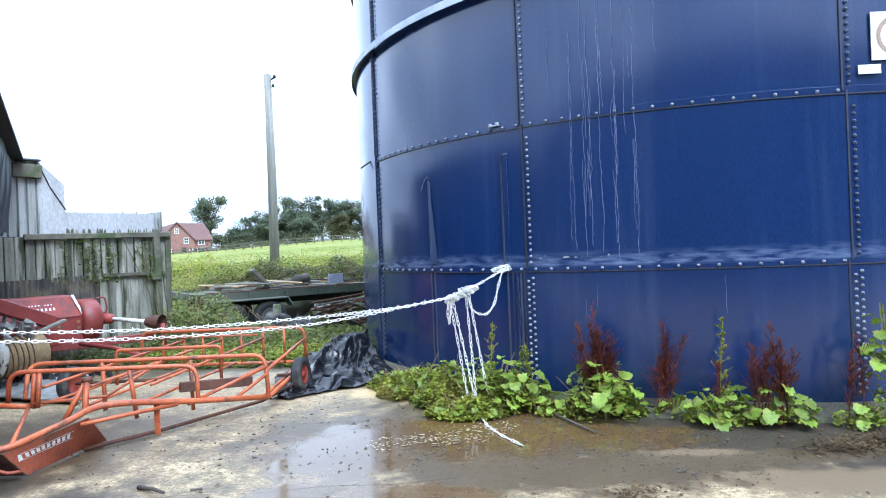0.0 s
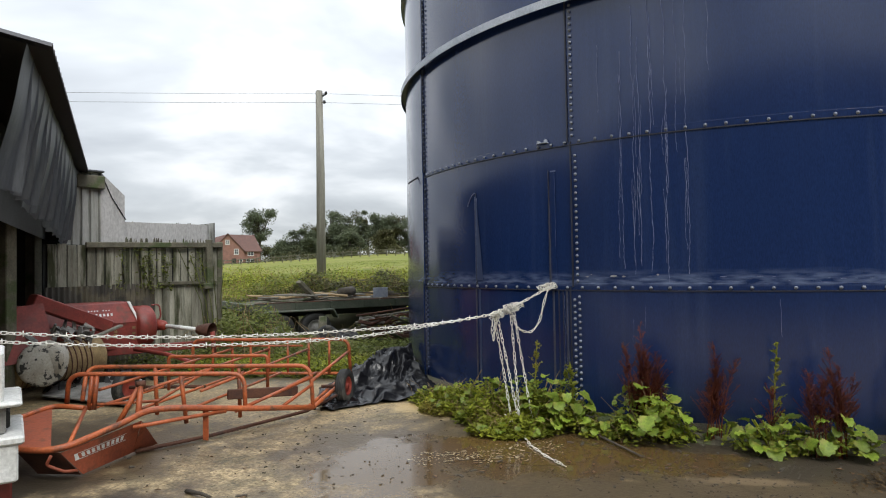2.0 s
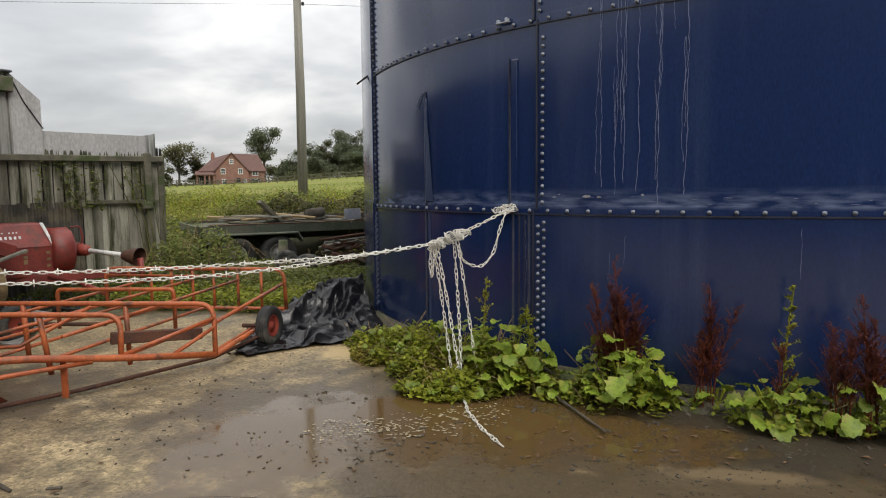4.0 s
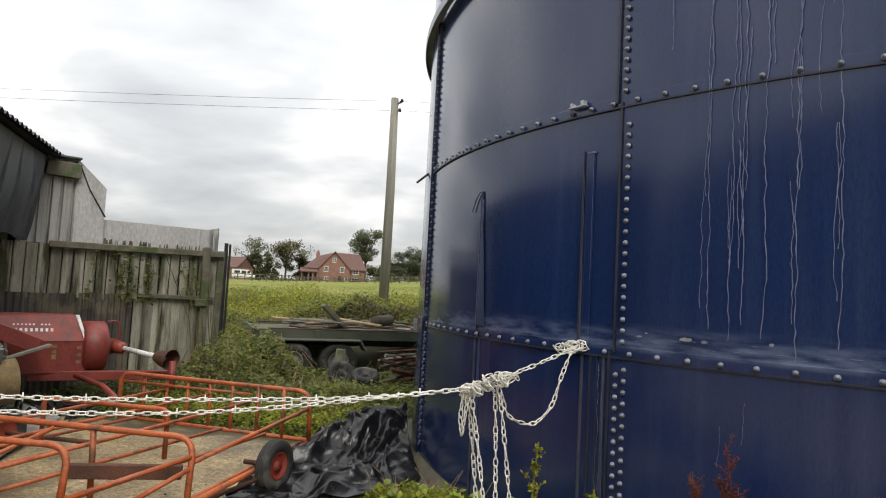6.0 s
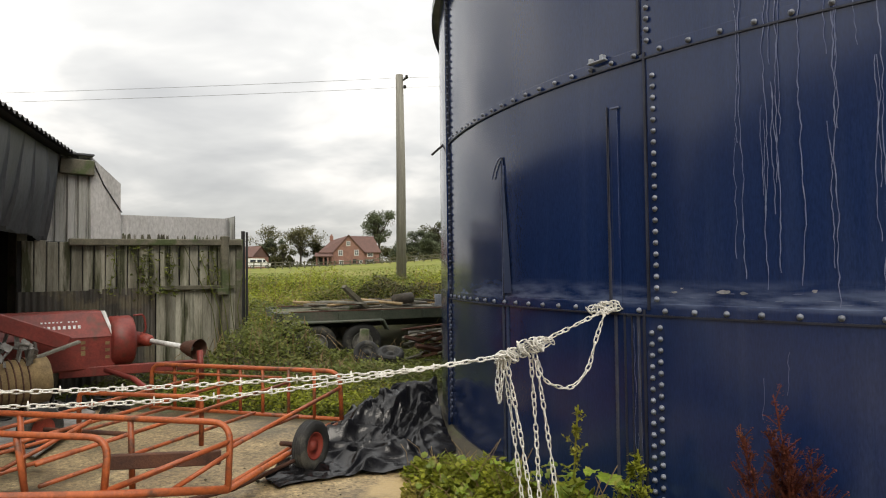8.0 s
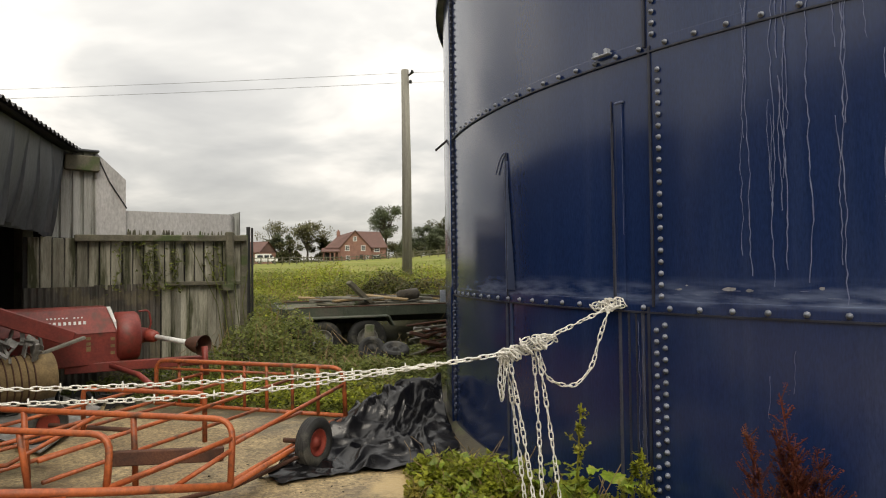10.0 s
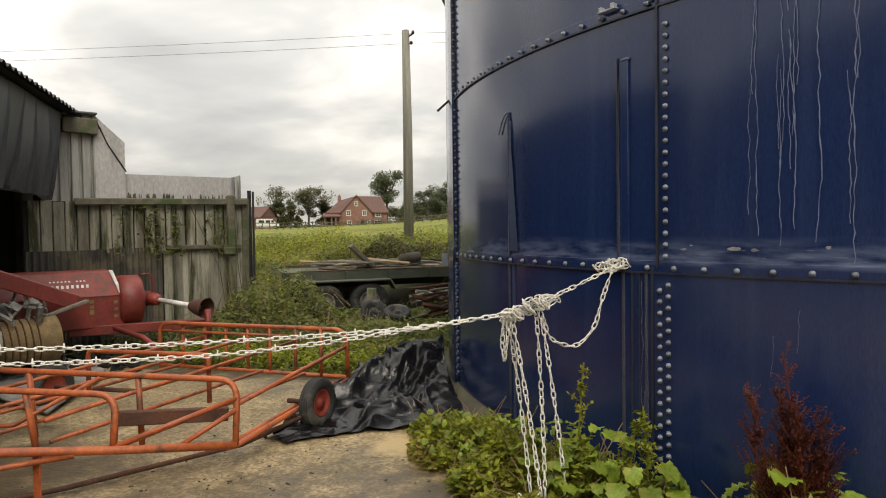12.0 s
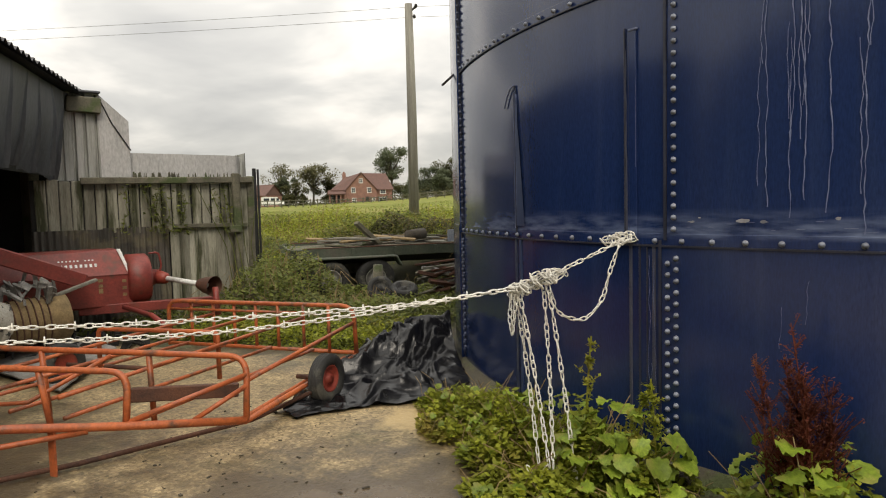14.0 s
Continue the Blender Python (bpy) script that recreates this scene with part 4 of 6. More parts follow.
slab([(-3.1, 3.93, 0.22), (-3.35, 3.89, 0.225), (-3.88, 4.48, 0.285), (-3.85, 4.86, 0.31)], 0.006, M_plate, "wing_plate", sledge)
g = Geo()
for v0, v1 in ((0.56, 0.575), (0.765, 0.78)):
    g.face(*[wing_at(u, v, 0.004) for u, v in ((0.12, v0), (0.8, v0), (0.8, v1), (0.12, v1))])
for k in range(9):
    u0 = 0.17 + 0.068 * k
    g.face(*[wing_at(u, v, 0.004) for u, v in ((u0, 0.6), (u0 + 0.042, 0.6), (u0 + 0.05, 0.74), (u0 + 0.008, 0.74))])
g.face(*[wing_at(u, v, 0.004) for u, v in ((0.06, 0.56), (0.12, 0.56), (0.14, 0.78), (0.1, 0.78))])
part("lettering_strip", g, M_white, sledge, "worn pale lettering bars")
g = Geo()
d = Vector((-2.0, 6.03, 0.27)) - Vector((-2.55, 5.60, 0.31))
g.box(Matrix.Translation(Vector((-2.28, 5.81, 0.285))) @ d.to_track_quat("X", "Z").to_matrix().to_4x4(), d.length, 0.05, 0.095, 0.006)
part("cross_bar", g, M_rust, sledge, "dark rusty cross bar")
tube_part("tow_bar", [(-2.87, 4.6, 0.03), (-2.47, 5.12, 0.035), (-1.90, 6.02, 0.06), (-1.74, 6.55, 0.12)], 0.017, M_rust, sledge, "rusty tow bar on the concrete")
g = Geo()
g.box(Matrix.Translation((-2.42, 4.92, 0.18)), 0.05, 0.012, 0.27, 0.002)
part("prop", g, M_orange, sledge)
wheel("wheel", (-1.70, 6.70, 0.19), (1, -0.08, 0.02), 0.19, 0.11, 0.105, M_rubber, M_redrim, "small ribbed tyre on a red rim", sledge)
wheel("wheel", (-4.25, 6.5, 0.19), (-1, 0.1, 0.02), 0.19, 0.11, 0.105, M_rubber, M_redrim, "small ribbed tyre on a red rim", sledge)
tube_part("axle", [(-1.76, 6.70, 0.19), (-1.98, 6.72, 0.18)], 0.02, M_rust, sledge)
tube_part("axle", [(-4.2, 6.5, 0.19), (-3.3, 6.55, 0.2)], 0.02, M_rust, sledge)
tube_part("tow_frame", [(-3.98, 7.5, 0.33), (-4.6, 7.9, 0.38), (-5.2, 8.1, 0.42)], 0.03, M_redpaint, sledge)

# ---- white plastic chain ----
chain = thing("barrier_chain", "white plastic chain strung in two strands, knotted and hanging from tank", "chain")
LINK = 0.041
gl = Geo()
pts = []
for k in range(14):
    t = 2 * math.pi * k / 14
    pts.append((0.0105 * math.copysign(abs(math.cos(t)) ** 0.8, math.cos(t)), 0, 0.027 * math.sin(t)))
gl.tube(pts, 0.0036, 5, closed=True)
link_mesh = gl.mesh("link", M_chain, True)
KN = Vector((0.16, 5.69, 1.085))
CD = Vector((-0.866, -0.5, 0))
link_spots = []


def lay(pts, spread=1.0):
    """Links one after another along a path, each turned a quarter against the last."""
    pts = [Vector(p) for p in pts]
    acc, k = 0.0, 0
    for a, b in zip(pts, pts[1:]):
        d = b - a
        L_ = d.length
        while acc < L_:
            q = d.normalized().to_track_quat("Z", "X").to_matrix().to_4x4()
            link_spots.append(Matrix.Translation(a + d * (acc / L_)) @ q @ Matrix.Rotation((k % 2) * math.pi / 2 + 0.6 * math.sin(k * 1.7), 4, "Z"))
            acc += LINK * spread
            k += 1
        acc -= L_


def chain_z(d, low, end_z):
    """Height of a strand d metres from the knot; both run together near it."""
    if d < 1.9:
        b = 0.955 + (low - 0.955) * smooth01(0.3, 1.6, d)
        return b + (1.085 - b) * (1 - d / 1.9) ** 2
    return low + (end_z - low) * ((d - 1.9) / 2.2) ** 2


def strand(low, end_z, side):
    return [KN + CD * d + Vector((-0.5, 0.866, 0)) * side * min(1, d) + Vector((0, 0, chain_z(d, low, end_z) - 1.085)) for d in np.linspace(0.05, 4.35, 60)]


lay(strand(0.985, 1.12, 0.02))
lay(strand(0.925, 1.06, -0.02))
KT = on_tank(234.9, 1.30, 0.03)
lay([KN + Vector((0.05, 0.05, 0.03)), KN.lerp(KT, 0.5), KT])
lay(arc_pts([Vector((KT.x + (KN.x - KT.x) * s, KT.y + (KN.y - KT.y) * s - 0.03, KT.z - dz)) for s, dz in ((0.05, 0.02), (0.17, 0.18), (0.25, 0.34), (0.46, 0.44), (0.74, 0.38), (0.82, 0.24))], 0.08))
for dx, dy, bottom, sway in ((-0.10, 0.02, 0.17, 0.14), (-0.07, -0.02, 0.19, 0.17), (0.06, 0.0, 0.17, 0.06), (0.09, -0.02, 0.1, 0.15)):
    top = KN + Vector((dx, dy, -0.02))
    lay([top + Vector((sway * s, -0.12 * s * s, (bottom - top.z) * s)) for s in np.linspace(0, 1, 14)])
lay([(0.05, 5.66, 1.06), (0.045, 5.65, 0.9), (0.055, 5.65, 0.83), (0.07, 5.65, 0.92), (0.08, 5.66, 1.05)])
lay([(0.16, 5.55, 0.14), (0.2, 5.54, 0.08), (0.25, 5.55, 0.16)])
lay([(0.32, 5.35, 0.03), (0.38, 5.1, 0.015), (0.5, 4.8, 0.015), (0.64, 4.55, 0.015)])
random.seed(77)
for k in range(11):
    t0, tip, r = rnd(0, 6.283), rnd(-0.6, 0.6), rnd(0.018, 0.036)
    c = KN + Vector((-0.11 + 0.024 * k, rnd(-0.02, 0.02), -0.035 + 0.009 * k + rnd(-0.012, 0.012)))
    lay([c + Vector((0.055 * tip * math.cos(t) + 0.02 * math.sin(2 * t), r * math.cos(t), r * math.sin(t))) for t in np.linspace(t0, t0 + 5.8, 10)], 0.9)
for k in range(4):
    lay([KT + Vector((-0.07 + 0.03 * k + 0.05 * math.cos(t), -0.035 - 0.012 * math.cos(t + k), 0.008 * k - 0.01 + 0.022 * math.sin(t))) for t in np.linspace(k, k + 5.5, 8)])
# small ties that stand up from the strands
for d in np.arange(0.35, 4.3, 0.27):
    for low, end_z, side in ((0.985, 1.12, 0.02), (0.925, 1.06, -0.02)):
        dd = d + (0.12 if side < 0 else 0)
        z = chain_z(dd, low, end_z)
        p = KN + CD * dd + Vector((-0.5, 0.866, 0)) * side
        g = Geo()
        g.tube([(p.x, p.y, z - 0.02), (p.x, p.y, z), (p.x, p.y, z + 0.024)], [0.003, 0.006, 0.003], 6)
        part("tie", g, M_chain, chain, "", True)
for m in link_spots[:300]:
    o = new("link", link_mesh)
    o.parent, o.matrix_basis = chain, m
g = Geo()
for m in link_spots[300:]:
    g.tube([m @ Vector((0.0105 * math.cos(2 * math.pi * k / 10), 0, 0.027 * math.sin(2 * math.pi * k / 10))) for k in range(10)], 0.0038, 4, closed=True)
tagged(part("link_run", g, M_chain, chain, "", True), kind="stuff")

# ---- crumpled black sheet ----
def crease(a, b, k):
    """Sharp creases from ridged noise."""
    return max(0.0, 1 - 2.6 * abs(noise.noise((a, b, k)))) ** 1.6


TA, TB = Vector((-1.80, 6.30, 0)), Vector((-1.12, 8.1, 0))
TD = (TB - TA).normalized()
TNn = Vector((-TD.y, TD.x, 0))
g = Geo()


def sheet(u, v):
    wide = 0.15 + 0.60 * smooth01(0, 0.5, u) + 0.04 * noise.noise((u * 5, 0, v * 2))
    s = (v - 0.5) * 2
    c = TA + TD * (u * 2.15 - 0.02) + TNn * (s * wide + 0.02 + 0.16 * u)
    a, b = u * 2.15, s * wide
    rim = max(0.0, 1 - abs(s) ** 5)
    mid = 0.12 + 0.12 * math.sin(4 * u + 0.5)
    side = (s - mid) / (0.17 if s < mid else 0.5)
    ridge = (0.04 + 0.15 * smooth01(0.15, 0.75, u)) * math.exp(-side * side)
    mound = 0.13 * smooth01(0.35, 0.75, u) * (1 - abs(s) ** 3)
    wa, wb2 = a + 0.25 * noise.noise((a * 2, b * 2, 1)), b + 0.25 * noise.noise((a * 2, b * 2, 6))
    fold = 0.08 * crease(wa * 1.9 + wb2, wb2 * 2.6 - wa * 0.6, 2) + 0.05 * crease(wa * 3.6 + wb2 * 2.5, wb2 * 5.4 - wa, 4) + 0.034 * crease(wa * 6 + wb2 * 4, wb2 * 12 - wa * 2, 7) * smooth01(0.3, 0.7, u)
    z = 0.02 + (ridge + mound) * rim + fold * (0.25 + 0.75 * smooth01(0.0, 0.35, u)) * (0.35 + 0.65 * rim)
    x, y = c.x + 0.05 * noise.noise((u * 7, v * 7, 1)), c.y + 0.05 * noise.noise((u * 7, v * 7, 5))
    away = Vector((x - TC.x, y - TC.y, 0))
    if away.length < 5.1:
        away = away.normalized() * 5.1
        x, y = TC.x + away.x, TC.y + away.y
    return (x, y, z)


g.grid(170, 120, sheet)
solid("plastic_sheet", g, M_polythene, "crumpled glossy black silage sheeting heaped beside the tank", "plastic sheet", smooth=True)


# ---- puddle, silt and litter on the concrete ----
def blob(cx, cy, rx, ry, z, rot, wob, seed, n=72):
    g = Geo()
    ca, sa = math.cos(rot), math.sin(rot)
    out = []
    for k in range(n):
        t = 2 * math.pi * k / n
        r = 1 + wob * noise.noise((1.5 * math.cos(t) + seed, 1.5 * math.sin(t), seed)) + wob * 0.5 * noise.noise((5 * math.cos(t), 5 * math.sin(t), seed)) + wob * 0.3 * noise.noise((13 * math.cos(t), 13 * math.sin(t), seed))
        x, y = rx * r * math.cos(t), ry * r * math.sin(t)
        out.append((cx + ca * x - sa * y, cy + sa * x + ca * y, z))
    g.face(*out)
    return g


solid("puddle", blob(0.3, 5.0, 0.7, 0.36, 0.003, -0.2, 0.2, 3.0, 120), M_water, "shallow brown rain puddle on the concrete", "puddle", kind="structure")
M_foam = surf("dry_foam", (0.46, 0.40, 0.27), (0.26, 0.2, 0.11), 0.7, 0, 10, 60, 0.1)
random.seed(21)
g = Geo()
for k in range(420):
    t = random.random()
    row = k % 3
    cx, cy = -0.5 + 1.15 * t + random.gauss(0, 0.06), 4.5 + 0.13 * row + 0.42 * t + 0.06 * math.sin(7 * t + row) + random.gauss(0, 0.055)
    r = rnd(0.003, 0.012)
    g.face(*[(cx + r * math.cos(a) * rnd(0.6, 1.6), cy + r * math.sin(a) * rnd(0.4, 1), 0.0095 + 0.000004 * k) for a in np.linspace(0, 2 * math.pi, 7)[:-1]])
solid("foam_flecks", g, M_foam, "pale foam flecks floating on the puddle", "foam", kind="stuff")
g = Geo()
for k in range(5200):
    cx, cy = rnd(-3, 3.6), rnd(1.6, 6.6)
    if k % 3:
        cx, cy = 1.9 + random.gauss(0, 1.3), 4.75 + random.gauss(0, 0.4)
    if (Vector((cx, cy, 0)) - TC).length < 5.1:
        continue
    if noise.noise((cx * 1.7, cy * 1.7, 5)) < rnd(-0.35, 0.3):
        continue
    r = rnd(0.0015, 0.006) * (2.6 if k % 17 == 0 else 1) * (1.5 if k % 3 == 0 else 1)
    m = Matrix.Translation((cx, cy, ground_z(cx, cy) + 0.003)) @ Euler((rnd(-0.15, 0.15), rnd(-0.15, 0.15), rnd(0, 6.28))).to_matrix().to_4x4()
    g.box(m, r * rnd(1, 4), r * rnd(0.7, 1.5), r * 0.7)
solid("litter", g, M_bark, "scattered grit, twigs and dead stalks on the concrete", "litter", kind="stuff")


M_fallen = surf("fallen_leaf", (0.16, 0.085, 0.035), (0.08, 0.045, 0.022), 0.7, 0, 20, 60, 0.1)
random.seed(23)
g = Geo()
for k in range(110):
    cx, cy = (rnd(-2.4, 3.4), rnd(2.2, 4.9)) if k % 3 else (1.9 + random.gauss(0, 0.9), 4.75 + random.gauss(0, 0.25))
    if (Vector((cx, cy, 0)) - TC).length < 5.15:
        continue
    a, s = rnd(0, 6.283), rnd(0.012, 0.035)
    d, q, z = Vector((math.cos(a), math.sin(a), 0)) * s, Vector((-math.sin(a), math.cos(a), 0)) * s * 0.4, ground_z(cx, cy) + 0.006
    c = Vector((cx, cy, z))
    up = Vector((0, 0, rnd(0.0, 0.012)))
    g.face(c - d, c + q + up, c + d + up * 0.5)
    g.face(c - d, c + d + up * 0.5, c - q + up)
solid("fallen_leaves", g, M_fallen, "brown fallen leaves stuck to the wet concrete", "leaves", kind="stuff")


def stick(pts, r, material=M_bark, label="brown stick lying on the wet concrete"):
    g = Geo()
    n = len(pts)
    g.tube(pts, [r * (1.15 - 0.5 * k / (n - 1)) for k in range(n)], 7)
    return solid("stick", g, material, label, "stick", "sticks on the concrete", smooth=True)


stick([(0.72, 5.86, 0.02), (0.95, 5.45, 0.025), (1.24, 4.82, 0.02)], 0.013)
stick([(-0.8, 3.0, 0.015), (-0.65, 2.97, 0.025), (-0.5, 3.06, 0.02), (-0.42, 3.12, 0.02)], 0.014)
stick([(-0.1, 2.98, 0.015), (0.05, 2.9, 0.02), (0.25, 2.78, 0.015)], 0.012)
stick([(-1.95, 3.78, 0.015), (-1.8, 3.7, 0.03), (-1.72, 3.68, 0.015)], 0.014)
stick([(0.3, 3.5, 0.015), (0.42, 3.3, 0.02), (0.5, 3.28, 0.015)], 0.01)
tube_part("stick", [(1.4, 5.58, 0.03), (2.2, 5.22, 0.035), (2.9, 5.02, 0.03)], 0.03, M_timber, None)
tagged(bpy.context.scene.collection.objects[-1], "rotten timber batten at the foot of the tank", "batten")
# joint in the slab
g = Geo()
g.tube([(x, 3.42 + 0.14 * (x + 3.2) + 0.02 * math.sin(x * 7), -0.0085) for x in np.linspace(-4.5, 0.2, 40)], 0.0105, 5)
solid("slab_joint", g, M_black, "dark joint between the concrete slabs", "joint", kind="structure")

# ---- red baler ----
baler = thing("baler", "faded red farm baler parked against the boarded wall", "baler")
B0, BA = Vector((-5.33, 8.47, 0)), Vector((-0.56, -0.83, 0))
BN = Vector((0.83, -0.56, 0))
BROT = Matrix(((BA.x, BN.x, 0), (BA.y, BN.y, 0), (0, 0, 1))).to_4x4()


def at_baler(s, o, z):
    return B0 + BA * s + BN * o + Vector((0, 0, z))


def bprism(profile, s0, s1, taper=0.0):
    """A profile of (out, height) drawn along the baler from s0 to s1."""
    g = Geo()
    k = len(profile)
    g.v = [tuple(at_baler(s0 + (taper if z > 0.9 else 0), o, z)) for o, z in profile] + [tuple(at_baler(s1, o, z)) for o, z in profile]
    g.f = [tuple(range(k)), tuple(range(2 * k - 1, k - 1, -1))] + [(i, k + i, k + (i + 1) % k, (i + 1) % k) for i in range(k)]
    return g


part("chamber", bprism([(0.18, 0.42), (0.2, 0.44), (0.2, 0.80), (-0.35, 0.80), (-0.35, 0.42)], 0.12, 2.6), M_redpaint, baler)
part("hood", bprism([(0.21, 0.80), (0.08, 1.07), (0.05, 1.09), (-0.3, 1.09), (-0.36, 0.80)], 0.14, 2.4, 0.1), M_redpaint, baler, "sloping red hood with worn pale lettering")
g = Geo()
for row, z0, hgt, n, s0, w in ((0, 0.905, 0.035, 12, 0.42, 0.038), (1, 0.975, 0.014, 10, 0.5, 0.026)):
    for k in range(n):
        a = s0 + k * (w + 0.012)
        def hp(s, z):
            return at_baler(s, 0.214 - (z - 0.8) * 0.48, z)
        if (k * 7 + row) % 11:
            g.face(hp(a, z0), hp(a + w * 0.7, z0), hp(a + w * 0.7, z0 + hgt), hp(a, z0 + hgt))
tagged(part("lettering", g, M_white, baler, "worn pale lettering bars"), kind="stuff")
for k, (s, z) in enumerate(((0.2, 0.72), (0.2, 0.64), (0.2, 0.56), (0.45, 0.74), (0.45, 0.68), (0.45, 0.62))):
    g = Geo()
    g.box(Matrix.Translation(at_baler(s, 0.205, z)) @ BROT, 0.045, 0.004, 0.035 if k != 5 else 0.055)
    part("sticker", g, M_straw, baler)
slab([at_baler(0.13, 0.215, 0.82), at_baler(0.16, 0.215, 0.82), at_baler(0.25, 0.09, 1.09), at_baler(0.21, 0.09, 1.09)], 0.01, M_white, "edge_strip", baler, "worn white edge strip")
fly = Matrix.Translation(at_baler(0.0, 0.02, 0.72)) @ BA.to_track_quat("Z", "Y").to_matrix().to_4x4()
g = Geo()
g.lathe(fly, [(0.0, -0.2), (0.09, -0.2), (0.1, -0.14), (0.27, -0.1), (0.30, -0.07), (0.30, 0.14), (0.26, 0.16), (0.0, 0.16)], 32)
part("flywheel", g, M_redpaint, baler, "round red flywheel cover", True)
hub = at_baler(-0.2, 0.02, 0.72)
cone = Vector((-4.38, 8.55, 0.64))
g = Geo()
g.tube([hub, hub.lerp(cone, 0.18), hub.lerp(cone, 0.22)], [0.09, 0.07, 0.045], 14)
part("shaft_guard", g, M_redrim, baler, "", True)
g = Geo()
g.tube([hub.lerp(cone, 0.15), cone], 0.032, 12)
part("drive_shaft", g, M_white, baler, "pale plastic drive shaft tube", True)
dn = (cone - hub).normalized()
g = Geo()
g.tube([cone - dn * 0.12, cone, cone + dn * 0.12], [0.06, 0.10, 0.125], 14, False)
part("shaft_cone", g, M_rust, baler, "brown cone guard", True)
tube_part("shaft_hook", [at_baler(-0.1, 0.1, 1.02), at_baler(-0.22, 0.08, 1.03), at_baler(-0.25, 0.08, 0.85), at_baler(-0.2, 0.06, 0.75)], 0.012, M_redpaint, baler, "", 0.06)
g = Geo()
d = at_baler(-0.75, 0.4, 0.40) - at_baler(0.7, 0.1, 0.40)
g.box(Matrix.Translation(at_baler(-0.05, 0.25, 0.40)) @ d.to_track_quat("X", "Z").to_matrix().to_4x4(), d.length, 0.09, 0.11, 0.008)
part("drawbar", g, M_redpaint, baler)
tube_part("jack", [cone + Vector((0.12, 0.0, -0.02)), cone + Vector((0.16, -0.02, -0.35))], 0.035, M_redpaint, baler)
# feed chute, slats, pickup drum
g = Geo()
c0, c1 = at_baler(0.66, 0.5, 0.78), at_baler(1.6, 0.6, 1.19)
d = c1 - c0
g.box(Matrix.Translation((c0 + c1) / 2) @ d.to_track_quat("X", "Z").to_matrix().to_4x4(), d.length, 0.22, 0.17, 0.012)
part("feed_chute", g, M_redpaint, baler, "sloping red feed chute")
g = Geo()
c0, c1 = at_baler(0.55, 0.66, 0.80), at_baler(1.15, 0.78, 0.61)
d = c1 - c0
g.box(Matrix.Translation((c0 + c1) / 2) @ d.to_track_quat("X", "Z").to_matrix().to_4x4(), d.length, 0.08, 0.03, 0.005)
part("wind_board", g, M_pole, baler, "bare pale wooden board")
dr0, dr1 = at_baler(0.84, 0.66, 0.45), at_baler(1.9, 0.85, 0.38)
dd = (dr1 - dr0)
drm = Matrix.Translation(dr0) @ dd.to_track_quat("Z", "Y").to_matrix().to_4x4()
g = Geo()
g.lathe(drm, [(0.0, 0.0), (0.22, 0.01), (0.25, 0.03), (0.25, 0.16), (0.235, 0.2), (0.235, dd.length), (0, dd.length)], 28)
part("pickup_drum", g, M_straw, baler, "straw-coloured ribbed pickup drum", True)
for k in range(14):
    g = Geo()
    z = 0.22 + k * 0.062
    g.tube([drm @ Vector((0.243 * math.cos(t), 0.243 * math.sin(t), z)) for t in np.linspace(0, 2 * math.pi, 25)[:-1]], 0.008, 5, closed=True)
    part("drum_band", g, M_rust, baler)
g = Geo()
sp = Matrix.Translation(at_baler(1.62, 1.1, 0.45)) @ Vector((0.75, -0.66, 0.05)).to_track_quat("Z", "Y").to_matrix().to_4x4()
g.lathe(sp, [(0.0, -0.1), (0.24, -0.1), (0.26, -0.06), (0.26, 0.04), (0.22, 0.07), (0.0, 0.08)], 28)
M_speckle = surf("flaking_white", (0.45, 0.43, 0.37), (0.34, 0.31, 0.25), 0.6, 0, 5, 50, 0.1, third=(0.03, 0.028, 0.025), tscale=11, tpos=(0.56, 0.6))
part("side_disc", g, M_speckle, baler, "flaking white side disc", True)
g = Geo()
g.tube([at_baler(1.36, 0.98, 0.5), at_baler(1.5, 1.0, 0.5), at_baler(1.62, 1.1, 0.48)], [0.15, 0.22, 0.24], 12)
part("pickup_cover", g, M_speckle, baler, "", True)
slab([at_baler(1.45, 1.02, 0.5), at_baler(2.3, 1.05, 0.45), at_baler(2.35, 0.95, 1.05), at_baler(1.55, 0.85, 1.16)], 0.03, M_redpaint, "side_sheet", baler)
for s, o in ((0.6, 0.1), (2.2, 0.1)):
    wheel("wheel", at_baler(s + 0.5, -0.1, 0.27), BN, 0.27, 0.16, 0.15, M_rubber, M_redrim, "old black tyre", baler)
g = Geo()
random.seed(31)
for k in range(70):
    m = Matrix.Translation(at_baler(rnd(0.95, 1.9), rnd(0.55, 1.0), 0.68 + rnd(-0.05, 0.2))) @ Euler((rnd(0, 3), rnd(0, 3), rnd(0, 3))).to_matrix().to_4x4()
    g.box(m, rnd(0.05, 0.25), rnd(0.02, 0.08), rnd(0.004, 0.03))
solid("scrap_heap", g, M_greyplastic, "grey scrap and straw heaped on the baler", "scrap", kind="stuff")
g = Geo()
for k in range(60):
    m = Matrix.Translation(at_baler(rnd(0.1, 1.4), rnd(0.1, 0.9), rnd(0.03, 0.12))) @ Euler((rnd(0, 3), rnd(0, 3), rnd(0, 3))).to_matrix().to_4x4()
    g.box(m, rnd(0.05, 0.3), rnd(0.02, 0.1), rnd(0.004, 0.02))
solid("scrap_heap", g, M_black, "dark scrap lying under the red baler", "scrap", kind="stuff")
# grey sheet under the pickup
slab([(-4.0, 6.25, 0.03), (-5.4, 6.6, 0.05), (-6.0, 7.9, 0.12), (-4.7, 7.5, 0.09)], 0.015, M_greyplastic, "metal_sheet", None)
tagged(bpy.context.scene.collection.objects[-1], "bent grey metal sheet leaning by the baler", "metal sheet")

